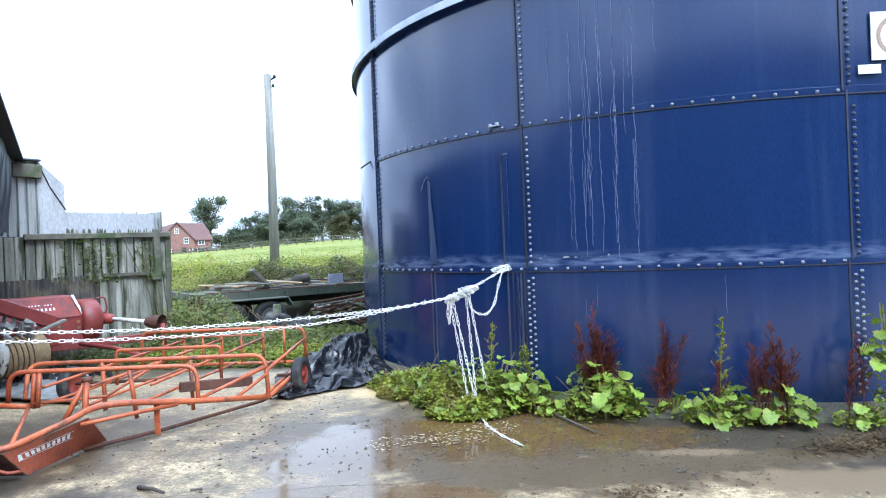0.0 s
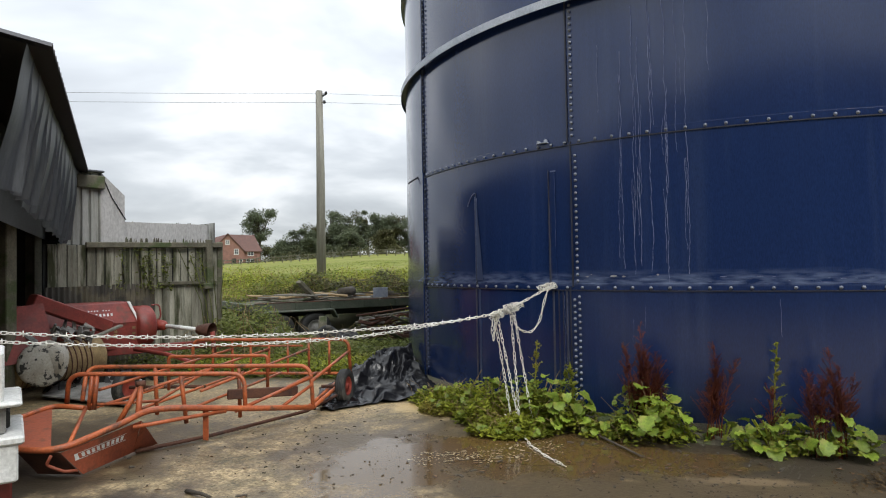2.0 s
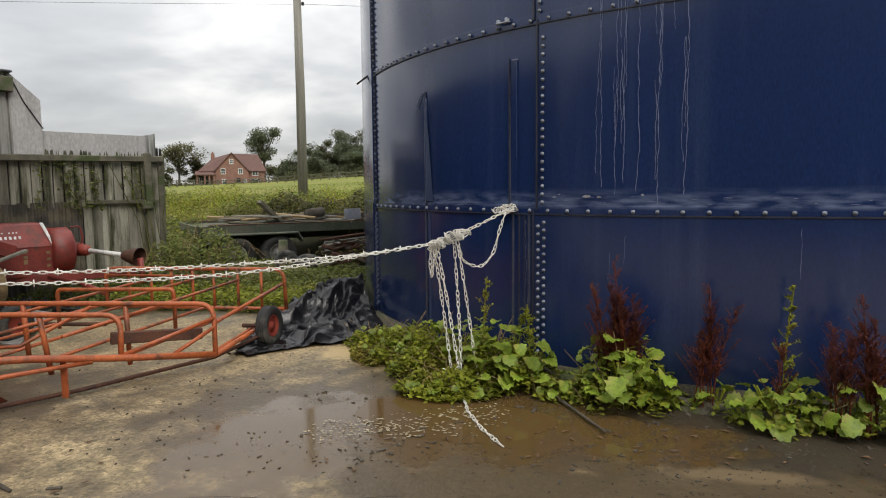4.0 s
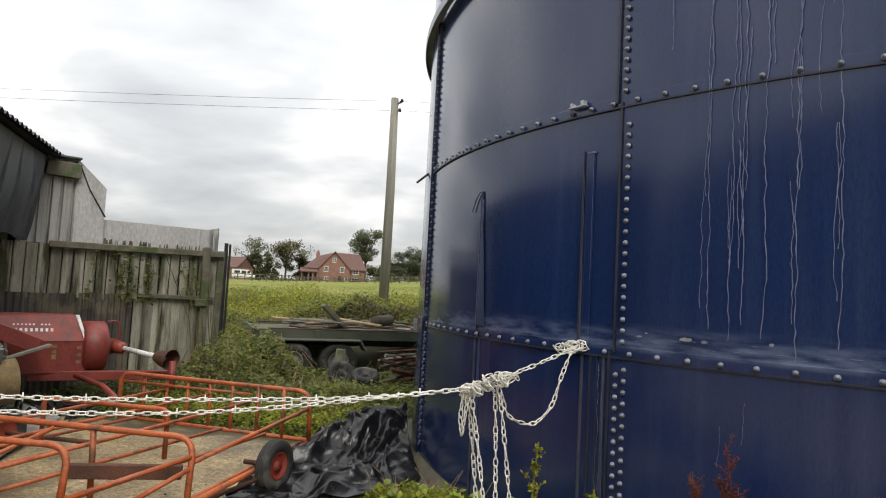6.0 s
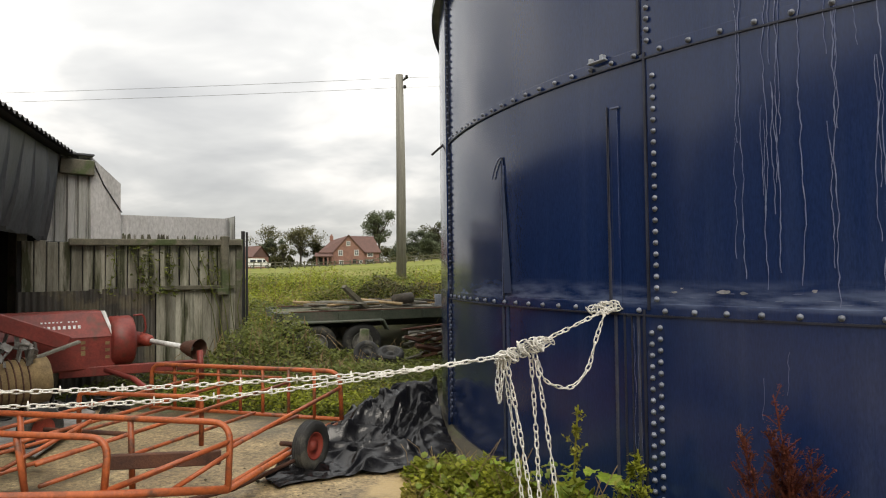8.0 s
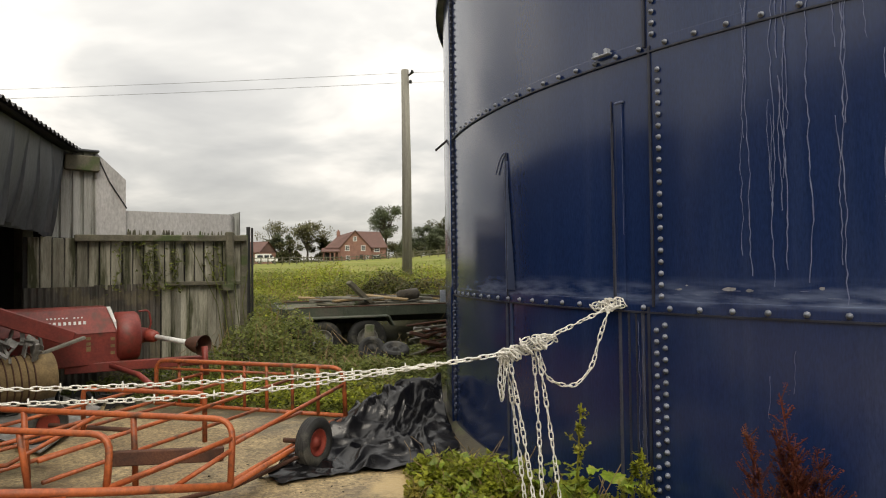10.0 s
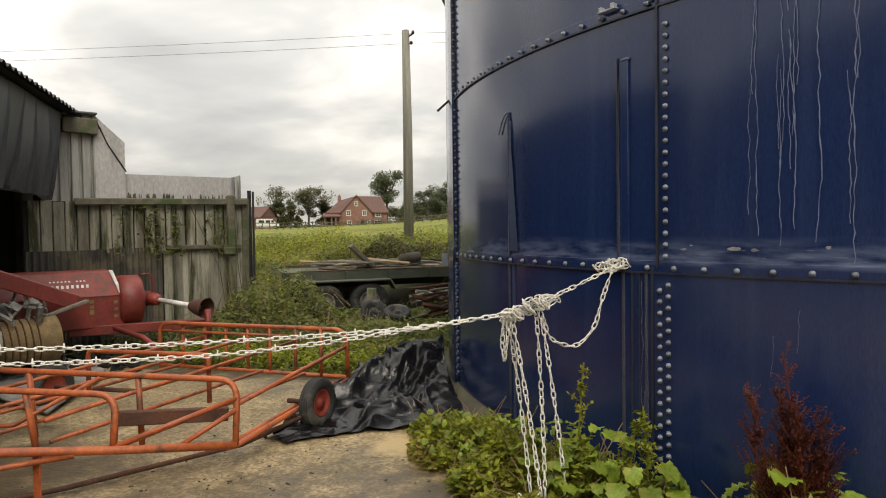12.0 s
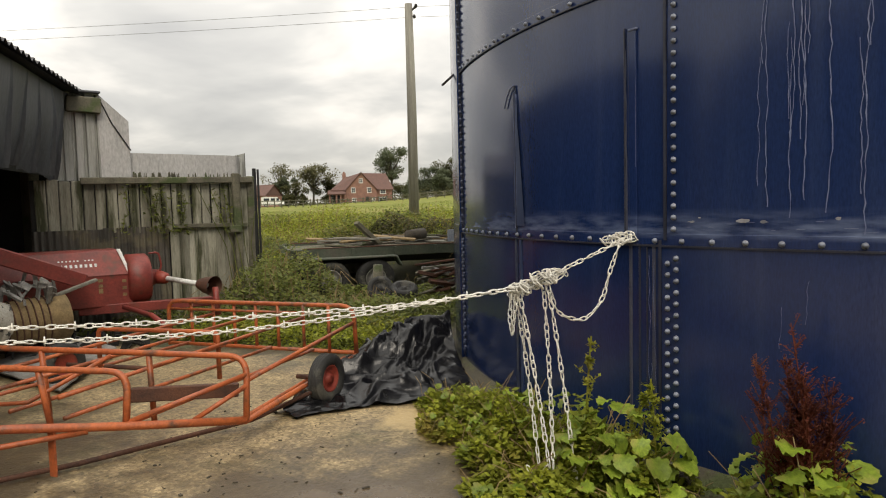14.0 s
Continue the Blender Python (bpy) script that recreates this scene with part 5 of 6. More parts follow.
# white painted machine at the yard's edge, where the chain ends
machine = thing("white_machine", "white painted machine body with ledges and dark lamps", "machine")
MM = Matrix.Translation((-2.85, 3.10, 0)) @ Matrix.Rotation(radians(41.8), 4, "Z")
for z, w, dpt, h, mat in ((0.92, 0.38, 0.5, 0.3, M_white), (0.77, 0.56, 0.62, 0.03, M_white), (0.68, 0.4, 0.5, 0.17, M_greyplastic), (0.57, 0.58, 0.7, 0.05, M_white), (0.44, 0.52, 0.66, 0.22, M_white), (0.16, 0.46, 0.4, 0.34, M_redpaint)):
    g = Geo()
    g.box(MM @ Matrix.Translation((-0.1, 0, z)), w, dpt, h, 0.012)
    part("ledge" if h < 0.1 else "body", g, mat, machine)
for y in (-0.1, 0.12):
    g = Geo()
    g.box(MM @ Matrix.Translation((0.09, y, 0.66)), 0.06, 0.12, 0.1, 0.01)
    part("lamp", g, M_black, machine)

# ---- trailer with its load ----
TL, TDr = Vector((-5.2, 11.57, -0.03)), Vector((0.78, 0.625, 0)).normalized()
TBk = Vector((-TDr.y, TDr.x, 0))
TROT = Matrix(((TDr.x, TBk.x, 0), (TDr.y, TBk.y, 0), (0, 0, 1))).to_4x4()


def at_tr(s, back, z):
    return TL + TDr * s + TBk * back + Vector((0, 0, z))


trailer = thing("trailer", "dark green twin-axle flatbed trailer overgrown with brambles", "trailer")


def trbox(name, s, back, z, ws, wb_, wz, mat, bevel=0.008, label="", rot=None):
    g = Geo()
    g.box(Matrix.Translation(at_tr(s, back, z)) @ TROT @ (rot or Matrix()), ws, wb_, wz, bevel)
    return part(name, g, mat, trailer, label)


for k in range(9):
    trbox("deck_board", 2.2, 0.11 + 0.21 * k, 0.80 + 0.004 * (k % 3), 4.38, 0.2, 0.035, M_timber)
for b in (-0.02, 1.92):
    trbox("rail_cap", 2.3, b, 0.873, 4.2, 0.06, 0.016, M_rust, 0.003)
trbox("side_rail", 2.2, -0.02, 0.78, 4.4, 0.05, 0.17, M_greenpaint)
trbox("side_rail", 2.2, 1.92, 0.78, 4.4, 0.05, 0.17, M_greenpaint)
trbox("end_rail", 0.0, 0.95, 0.80, 0.05, 1.9, 0.14, M_greenpaint)
trbox("chassis", 2.3, 0.5, 0.62, 4.2, 0.08, 0.14, M_black)
trbox("chassis", 2.3, 1.4, 0.62, 4.2, 0.08, 0.14, M_black)
trbox("headboard", 3.0, 0.1, 1.0, 0.35, 0.02, 0.22, M_ringbar, label="bare galvanised sheet")
for k in range(6):
    trbox("stake_pocket", 0.3 + 0.75 * k, -0.06, 0.78, 0.05, 0.03, 0.15, M_greenpaint, 0.004)
trbox("mudguard", 1.03, -0.15, 0.70, 1.5, 0.26, 0.035, M_greenpaint, 0.01)
trbox("mudguard", 0.24, -0.15, 0.62, 0.035, 0.26, 0.2, M_greenpaint, 0.01, rot=Matrix.Rotation(0.5, 4, "Y"))
trbox("mudguard", 1.81, -0.15, 0.62, 0.035, 0.26, 0.2, M_greenpaint, 0.01, rot=Matrix.Rotation(-0.5, 4, "Y"))
for s in (0.64, 1.41):
    wheel("wheel", at_tr(s, -0.13, 0.33), -TBk, 0.33, 0.2, 0.18, M_rubber, M_greyplastic, "old black tyre", trailer)
    wheel("wheel", at_tr(s, 2.0, 0.33), TBk, 0.33, 0.2, 0.18, M_rubber, M_greyplastic, "old black tyre", trailer)
random.seed(41)
for k in range(52):
    g = Geo()
    lo, ang = rnd(0.35, 1.1), rnd(-0.7, 0.7)
    g.box(Matrix.Translation(at_tr(rnd(0.6, 3.7), rnd(0.12, 1.6), 0.845 + 0.026 * (k % 7))) @ TROT @ Euler((rnd(-0.2, 0.2), rnd(-0.1, 0.1), ang)).to_matrix().to_4x4(), lo, rnd(0.07, 0.16), 0.03, 0.004)
    solid("plank", g, (M_timber, M_pole, M_bark, M_straw)[k % 4], "weathered loose plank on the trailer", "plank", "planks on the trailer")
g = Geo()
g.box(Matrix.Translation(at_tr(1.35, 0.15, 1.1)) @ TROT @ Euler((0, 0.75, 0.2)).to_matrix().to_4x4(), 0.55, 0.16, 0.07, 0.006)
solid("plank", g, M_timber, "thick dark plank propped up on the trailer", "plank", "planks on the trailer")
g = Geo()
g.tube([at_tr(2.1, 0.2, 1.02), at_tr(2.45, 0.35, 1.05)], 0.1, 14)
solid("log", g, M_bark, "short cut log on the trailer", "log", smooth=True)

# junk beside the trailer
junk = thing("scrap_pile", "heap of rusty bars and broken timber crates", "scrap pile")
JC = Vector((-2.28, 11.5, 0.12))
for k in range(46):
    g = Geo()
    m = Matrix.Translation(JC + Vector((rnd(-0.5, 0.6), rnd(-0.2, 0.5), rnd(0.05, 0.5)))) @ Euler((rnd(-0.5, 0.5), rnd(-0.5, 0.5), 0.5 + rnd(-0.5, 0.5))).to_matrix().to_4x4()
    g.box(m, rnd(0.2, 0.6), rnd(0.03, 0.09), rnd(0.02, 0.06), 0.004)
    part("bar", g, (M_rust, M_timber, M_greyplastic, M_rust)[k % 4], junk)
for k in range(5):
    tube_part("frame_tube", [JC + Vector((-0.6 + 0.1 * k, -0.1 + 0.08 * k, 0.5 - 0.05 * k)), JC + Vector((0.7, 0.2 + rnd(-0.1, 0.1), 0.5 + rnd(-0.12, 0.22)))], 0.016, (M_rust, M_pole)[k % 2], junk)
g = Geo()
g.tube([(-3.62, 11.6, 0.1), (-3.6, 11.6, 0.6)], [0.085, 0.075], 12)
solid("post", g, M_timber, "short cut timber post standing in the weeds", "post", smooth=True)
w1 = wheel("old_tyre", (-3.4, 11.25, 0.26), (0.35, -0.8, 0.5), 0.2, 0.13, 0.12, M_rubber, M_rubber, "worn black tyre lying in the weeds")
tagged(w1, category="tyre", group="old tyres")
w2 = wheel("old_tyre", (-3.05, 11.35, 0.24), (0.2, -0.3, 0.9), 0.21, 0.14, 0.12, M_rubber, M_rubber, "worn black tyre lying in the weeds")
tagged(w2, category="tyre", group="old tyres")

# ---- pole, wires, stake ----
POLE = Vector((-6.6, 20.4, 0))
pole = thing("utility_pole", "weathered wooden utility pole standing in the field", "pole")
g = Geo()
g.tube([POLE + Vector((0, 0, ground_z(POLE.x, POLE.y) - 0.3)), POLE + Vector((0.02, 0, 4.5)), POLE + Vector((0, 0, 7.5))], [0.16, 0.14, 0.115], 14)
part("mast", g, M_pole, pole, "", True)
g = Geo()
g.box(Matrix.Translation(POLE + Vector((0.13, 0, 7.33))) @ Matrix.Rotation(-0.5, 4, "Y"), 0.3, 0.05, 0.05, 0.006)
part("arm", g, M_black, pole)
for x, z in ((0.24, 7.42), (0.18, 7.12)):
    g = Geo()
    g.lathe(Matrix.Translation(POLE + Vector((x, 0, z))), [(0, -0.06), (0.04, -0.05), (0.05, 0.0), (0.035, 0.05), (0, 0.06)], 10)
    part("insulator", g, M_black, pole, "", True)
for z in (7.4, 7.1):
    g = Geo()
    a, b = POLE + Vector((0.2, 0, z)), Vector((-44.4, 10.8, 8.1 + (z - 7.4) * 1.0))
    g.tube([a.lerp(b, t) - Vector((0, 0, 0.3 * 4 * t * (1 - t))) for t in np.linspace(0, 1, 16)], 0.0055, 4)
    solid("overhead_wire", g, M_wire, "thin overhead wire strung from the pole", "wire", "overhead wires")
    g = Geo()
    b = Vector((31.2, 30.0, 7.65 + (z - 7.4)))
    g.tube([a.lerp(b, t) - Vector((0, 0, 0.25 * 4 * t * (1 - t))) for t in np.linspace(0, 1, 16)], 0.0055, 4)
    solid("overhead_wire", g, M_wire, "thin overhead wire strung from the pole", "wire", "overhead wires")
g = Geo()
g.tube([(-6.23, 12.1, 0.0), (-6.23, 12.09, 2.26)], 0.035, 8)
g.tube([(-6.16, 12.1, 0.0), (-6.15, 12.09, 2.24)], 0.02, 6)
solid("stake", g, M_black, "dark thin upright stake beside the boarded wall", "stake")

# ---- plants ----
def leaf_geo(L_, w, fold, curl):
    """A broad leaf with a folded midrib, lying along +x."""
    g = Geo()
    xs = (0, 0.08, 0.2, 0.32, 0.45, 0.58, 0.7, 0.82, 0.92, 1.0)
    for i, x in enumerate(xs):
        k = min(1.0, 0.35 + 5 * x) * math.sqrt(max(0.0, 1 - x ** 4)) + 0.03
        z = -curl * x * x * L_
        wa, wb_ = 1 + 0.14 * math.sin(i * 2.4), 1 + 0.14 * math.sin(i * 2.1 + 2)
        ra, rb = 0.2 * w * math.sin(i * 2.5), 0.2 * w * math.sin(i * 2.9 + 1)
        g.v += [(x * L_, -w * k * wa, z + fold * k * w + ra), (x * L_, -w * k * 0.5, z + fold * k * w * 0.6 - ra * 0.4), (x * L_, 0, z),
                (x * L_, w * k * 0.5, z + fold * k * w * 0.5 - rb * 0.4), (x * L_, w * k * wb_, z + fold * k * w * 0.8 + rb)]
    for i in range(len(xs) - 1):
        a = i * 5
        g.f += [(a + s, a + 5 + s, a + 6 + s, a + 1 + s) for s in range(4)]
    return g


random.seed(51)
M_leafobj = surf("broad_leaf", (0.25, 0.33, 0.036), (0.14, 0.21, 0.024), 0.45, 0, 14, 60, 0.3, third=(0.30, 0.30, 0.065), tscale=6, random_piece=0.35, spec=0.35)
leafy(M_leafobj, 0.25)
leaf_meshes = [leaf_geo(L_, w, f, c).mesh("leaf", M_leafobj, True) for L_, w, f, c in ((0.115, 0.066, 0.15, 0.35), (0.10, 0.06, 0.1, 0.6), (0.14, 0.068, 0.25, 0.3), (0.07, 0.042, 0.2, 0.4), (0.11, 0.068, 0.3, 0.6))]


def fine_leaves(g, n, place, size, up=0.4):
    """n small pointed leaves; place() gives each one's spot."""
    for _ in range(n):
        c = Vector(place())
        a, t, s = rnd(0, 6.283), rnd(-0.5, 1.0) * up * 2, size * rnd(0.5, 1.4)
        d = Vector((math.cos(a) * math.cos(t), math.sin(a) * math.cos(t), math.sin(t)))
        q = Vector((-math.sin(a), math.cos(a), rnd(-0.6, 0.6))).normalized() * s * 0.32
        g.face(c, c + d * s * 0.5 + q, c + d * s, c + d * s * 0.5 - q)


def dock(x, y, n, spread, size, height, label, stalks=0, stalk_h=0.9, fine=0):
    """A dock: broad basal leaves, and rusty seed stalks where it has any."""
    p = thing("dock_plant", label, "weed", "docks along the tank")
    for _ in range(int(n * 2.1)):
        a, r = rnd(0, 6.283), spread * math.sqrt(random.random())
        c = Vector((x + r * math.cos(a), y + 0.6 * r * math.sin(a), rnd(0.05, height * (1.1 - 0.6 * (r / spread) ** 2))))
        away = c - TC
        away.z = 0
        if away.length < 5.13:
            away = away.normalized() * 5.13
            c = Vector((TC.x + away.x, TC.y + away.y, c.z))
        o = new("leaf", random.choice(leaf_meshes))
        o.parent = p
        face = a if random.random() < 0.6 else rnd(3.4, 6.0)
        k = size * rnd(0.5, 1.1)
        o.matrix_basis = Matrix.Translation(c) @ Euler((rnd(-0.6, 0.6), rnd(-0.7, 0.6), face)).to_matrix().to_4x4() @ Matrix.Diagonal((k, k, k, 1))
    g = Geo()
    for _ in range(max(4, n // 4)):
        a, r = rnd(0, 6.283), spread * 0.6 * random.random()
        g.tube([(x + 0.1 * r * math.cos(a), y + 0.1 * r * math.sin(a), 0), (x + r * math.cos(a), y + 0.5 * r * math.sin(a), height * 0.8)], 0.005, 4)
    tagged(part("stem", g, M_weed, p), kind="stuff")
    for k in range(stalks):
        g = Geo()
        a, lean = rnd(0, 6.283), rnd(0.02, 0.2)
        h = stalk_h * (1.0 if k == 0 else rnd(0.55, 0.86))
        bx, by = x - 0.04 + (0.1 if k == 0 else rnd(-0.62, 0.45)) * spread, y + rnd(-0.2, 0.1) * spread
        def stem(t):
            return Vector((bx + lean * t * t * math.cos(a), by + 0.4 * lean * t * t * math.sin(a), h * t))
        g.tube([stem(t) for t in np.linspace(0, 1, 6)], [0.006, 0.005, 0.005, 0.004, 0.003, 0.002], 5)
        for b in range(34):
            t = rnd(0.28, 0.97)
            c, ba, bl = stem(t), rnd(0, 6.283), rnd(0.04, 0.17) * (1.25 - t)
            tip = c + Vector((math.cos(ba) * bl, math.sin(ba) * bl, bl * rnd(0.7, 1.8)))
            g.tube([c, tip], 0.0025, 3)
            fine_leaves(g, 22, lambda: c.lerp(tip, random.random()) + Vector((rnd(-1, 1), rnd(-1, 1), rnd(-1, 1))) * 0.012, 0.011)
        fine_leaves(g, 90, lambda: stem(rnd(0.4, 1.0)) + Vector((rnd(-1, 1), rnd(-1, 1), rnd(-1, 1))) * 0.014, 0.012)
        part("seed_stalk", g, M_dockred, p, "rusty red dried seed stalk")
    if fine:
        g = Geo()
        def low_spot():
            a, q = rnd(0, 6.283), math.sqrt(random.random())
            bx, by = x + 1.15 * spread * q * math.cos(a), y + 0.75 * spread * q * math.sin(a)
            top = height * (1 - 0.75 * q * q) * (0.75 + 0.7 * noise.noise((bx * 6, by * 6, 1)))
            return (bx, by, max(0.015, top * random.random() ** 0.6))
        fine_leaves(g, int(fine * 1.7), low_spot, 0.042)
        g.v = [v if (Vector((v[0], v[1], 0)) - TC).length > 5.1 else tuple(TC + (Vector((v[0], v[1], 0)) - TC).normalized() * 5.1 + Vector((0, 0, v[2]))) for v in g.v]
        tagged(part("small_leaves", g, M_weed, p), kind="stuff")
        g = Geo()
        for _ in range(fine // 40):
            q = Vector(low_spot())
            if (Vector((q.x, q.y, 0)) - TC).length > 5.2:
                a, h = rnd(0, 6.283), rnd(0.08, 0.3)
                g.tube([(q.x, q.y, 0.01), (q.x + 0.3 * h * math.cos(a), q.y + 0.3 * h * math.sin(a), 0.5 * h + 0.5 * q.z), (q.x + 0.7 * h * math.cos(a), q.y + 0.5 * h * math.sin(a), 0.6 * h + q.z)], 0.0025, 3)
        if g.f:
            tagged(part("dry_stalk", g, M_straw, p, "dry straw-coloured stems"), kind="stuff")
    return p


GREEN, RED = "leafy green dock at the foot of the tank", "leafy dock with rusty red dead seed stalks"
dock(0.6, 5.7, 40, 0.34, 0.95, 0.46, GREEN, fine=1300)
dock(0.12, 5.95, 30, 0.42, 0.7, 0.42, GREEN, fine=3000)
dock(-0.32, 6.35, 20, 0.4, 0.62, 0.3, GREEN, fine=2300)
dock(-0.62, 6.78, 9, 0.3, 0.5, 0.2, GREEN, fine=900)
dock(0.2, 5.5, 10, 0.34, 0.8, 0.22, GREEN, fine=1500)
dock(1.0, 5.46, 9, 0.16, 0.8, 0.16, GREEN, fine=200)
dock(1.42, 5.46, 30, 0.34, 0.95, 0.54, RED, 15, 0.98, 500)
dock(1.42, 5.3, 18, 0.28, 0.95, 0.44, GREEN, fine=250)
dock(1.98, 5.32, 5, 0.16, 0.8, 0.2, RED, 6, 0.85, 60)
dock(2.3, 5.08, 24, 0.27, 0.95, 0.32, GREEN, 1, 0.5, 200)
dock(2.74, 5.0, 20, 0.27, 0.95, 0.32, RED, 11, 0.85, 150)
dock(3.38, 4.92, 12, 0.22, 0.8, 0.2, GREEN, 2, 0.75, 120)
dock(3.56, 4.93, 22, 0.12, 0.9, 1.2, "tall leafy green weed at the foot of the tank", fine=100)


def spire(x, y, h, label="tall pale green feathery weed by the tank"):
    g = Geo()
    lean = rnd(-0.1, 0.15)
    def stem(t):
        return Vector((x + lean * t * t, y, h * t))
    g.tube([stem(t) for t in np.linspace(0, 1, 6)], 0.005, 5)
    for b in range(26):
        t = rnd(0.3, 1.0)
        c, a, bl = stem(t), rnd(0, 6.283), rnd(0.04, 0.15) * (1.25 - t)
        tip = c + Vector((math.cos(a) * bl, math.sin(a) * bl, bl * 0.7))
        g.tube([c, tip], 0.002, 3)
        fine_leaves(g, 16, lambda: c.lerp(tip, random.random()), 0.022, 0.6)
    solid("tall_weed", g, M_weed, label, "weed", "tall weeds by the tank")


spire(0.42, 5.72, 0.82)
spire(0.78, 5.7, 0.62)
spire(2.33, 5.15, 0.85)
spire(0.62, 5.72, 0.58)

M_deadleaf = foliage("dead_leaf", (0.13, 0.085, 0.04), (0.07, 0.05, 0.028), (0.17, 0.12, 0.06))
# low tufts on the concrete
for x, y, n in ((1.25, 3.55, 140), (-2.2, 2.75, 500), (2.9, 4.35, 700), (3.3, 4.5, 700)):
    g = Geo()
    fine_leaves(g, n, lambda: (x + random.gauss(0, 0.11 if n < 400 else 0.2), y + random.gauss(0, 0.05 if n < 400 else 0.09), abs(random.gauss(0, 0.025)) + 0.01), 0.05 if n == 500 else 0.03, 0.3)
    solid("moss_tuft", g, M_bramble if n == 500 else M_deadleaf, "low tuft of moss and dead grass on concrete", "tuft", "tufts on the concrete", kind="stuff")

# brambles and weeds behind the sledge
def mound(x, y):
    h = 0.22 * smooth01(8.3, 9.2, y)
    h += 0.75 * math.exp(-(((x + 4.55) / 0.75) ** 2 + ((y - 10.2) / 0.9) ** 2))
    h += 0.85 * math.exp(-(((x + 5.3) / 0.8) ** 2 + ((y - 11.4) / 0.8) ** 2))
    h += 0.08 * math.exp(-(((x + 3.2) / 0.9) ** 2 + ((y - 10.2) / 0.7) ** 2))
    h *= 0.75 + 0.6 * noise.noise((x * 1.3, y * 1.3, 3))
    return ground_z(x, y) + max(0.0, h)


random.seed(61)


def scatter(name, n, x0, x1, y0, y1, top, size, material, label, category, deep=0.35, keep=None):
    g = Geo()
    k = 0
    while k < n:
        x, y = rnd(x0, x1), rnd(y0, y1)
        if keep and not keep(x, y):
            continue
        k += 1
        z0, z1 = ground_z(x, y), top(x, y)
        z = max(z0 + 0.01, z1 - (z1 - z0) * deep * random.random() ** 2 + random.gauss(0, 0.03))
        fine_leaves(g, 1, lambda: (x, y, z), size)
    return solid(name, g, material, label, category, kind="stuff")


def free(x, y):
    near_tank = (Vector((x, y, 0)) - TC).length < 5.3
    t = (Vector((x, y, 0)) - TL)
    s, b = t.dot(TDr), t.dot(TBk)
    w = (Vector((x, y, 0)) - W0)
    inside = w.dot(WN) < 0.1 and w.dot(WD) > -0.1
    return not near_tank and not (0.1 < s < 4.4 and -0.28 < b < 1.95) and not inside and y > 8.25 + 0.35 * noise.noise((x, 0, 3))


scatter("brambles", 24000, -6.2, -0.6, 8.2, 12.4, mound, 0.062, M_bramble, "tangled brambles and weeds growing round the trailer", "brambles", 0.9, free)
scatter("weeds", 8000, -4.6, -0.9, 8.1, 9.6, lambda x, y: ground_z(x, y) + 0.16, 0.05, M_weed, "low green weeds along the edge of the concrete", "weeds", 1.0, free)
scatter("bank_weeds", 50000, -14, 1, 12.2, 20.5, lambda x, y: ground_z(x, y) + 0.25 + 0.6 * noise.noise((x * 0.8, y * 0.8, 9)), 0.065, M_weed, "rough weeds covering the grassy bank", "weeds", 0.9, free)
scatter("bank_grass", 16000, -17, 1, 13.0, 24, lambda x, y: ground_z(x, y) + 0.28, 0.10, M_grass, "long grass along the top of the bank", "grass", 1.0, free)
scatter("hedge", 17000, -7.2, 0.5, 15.3, 16.9, lambda x, y: ground_z(x, y) + 0.72 * (1 - ((y - 16.1) / 0.9) ** 2) * (0.8 + 0.5 * noise.noise((x * 1.6, y, 2))) * smooth01(-6.7, -5.4, x), 0.075, M_hedge,
        "straggling dark brown hedge along the bank", "hedge", 1.0)
scatter("field_tufts", 12000, -30, 2, 22, 60, lambda x, y: ground_z(x, y) + 0.06, 0.10, M_grass, "rough grass tufts across the field", "grass", 1.0)
scatter("dark_weeds", 16000, -13, 0, 12.4, 17.5, lambda x, y: ground_z(x, y) + 0.3 + 0.7 * noise.noise((x * 0.7, y * 0.7, 21)), 0.07, M_bramble, "darker nettles among the weeds on the bank", "weeds", 0.9,
        lambda x, y: free(x, y) and noise.noise((x * 0.7, y * 0.7, 21)) > 0.05)
g = Geo()
for k in range(900):
    x, y = rnd(-13, 0), rnd(12.2, 18)
    if not free(x, y):
        continue
    z, h = ground_z(x, y), rnd(0.3, 0.75)
    g.tube([(x, y, z), (x + rnd(-0.08, 0.08), y, z + 0.6 * h), (x + rnd(-0.2, 0.2), y, z + h)], [0.006, 0.005, 0.003], 3)
solid("dead_stems", g, M_straw, "dry dead stems standing among the weeds", "weeds", kind="stuff")
# bramble stems
g = Geo()
for k in range(90):
    x, y = rnd(-5.4, -3.0), rnd(9.0, 11.4)
    if not free(x, y):
        continue
    a, r, h = rnd(0, 6.28), rnd(0.2, 0.6), mound(x, y) + rnd(0.0, 0.2)
    g.tube([(x, y, ground_z(x, y)), (x + 0.4 * r * math.cos(a), y + 0.4 * r * math.sin(a), h), (x + r * math.cos(a), y + r * math.sin(a), h * 0.6)], 0.005, 4)
solid("bramble_stems", g, M_straw, "arching dry bramble stems among the weeds", "brambles", kind="stuff")
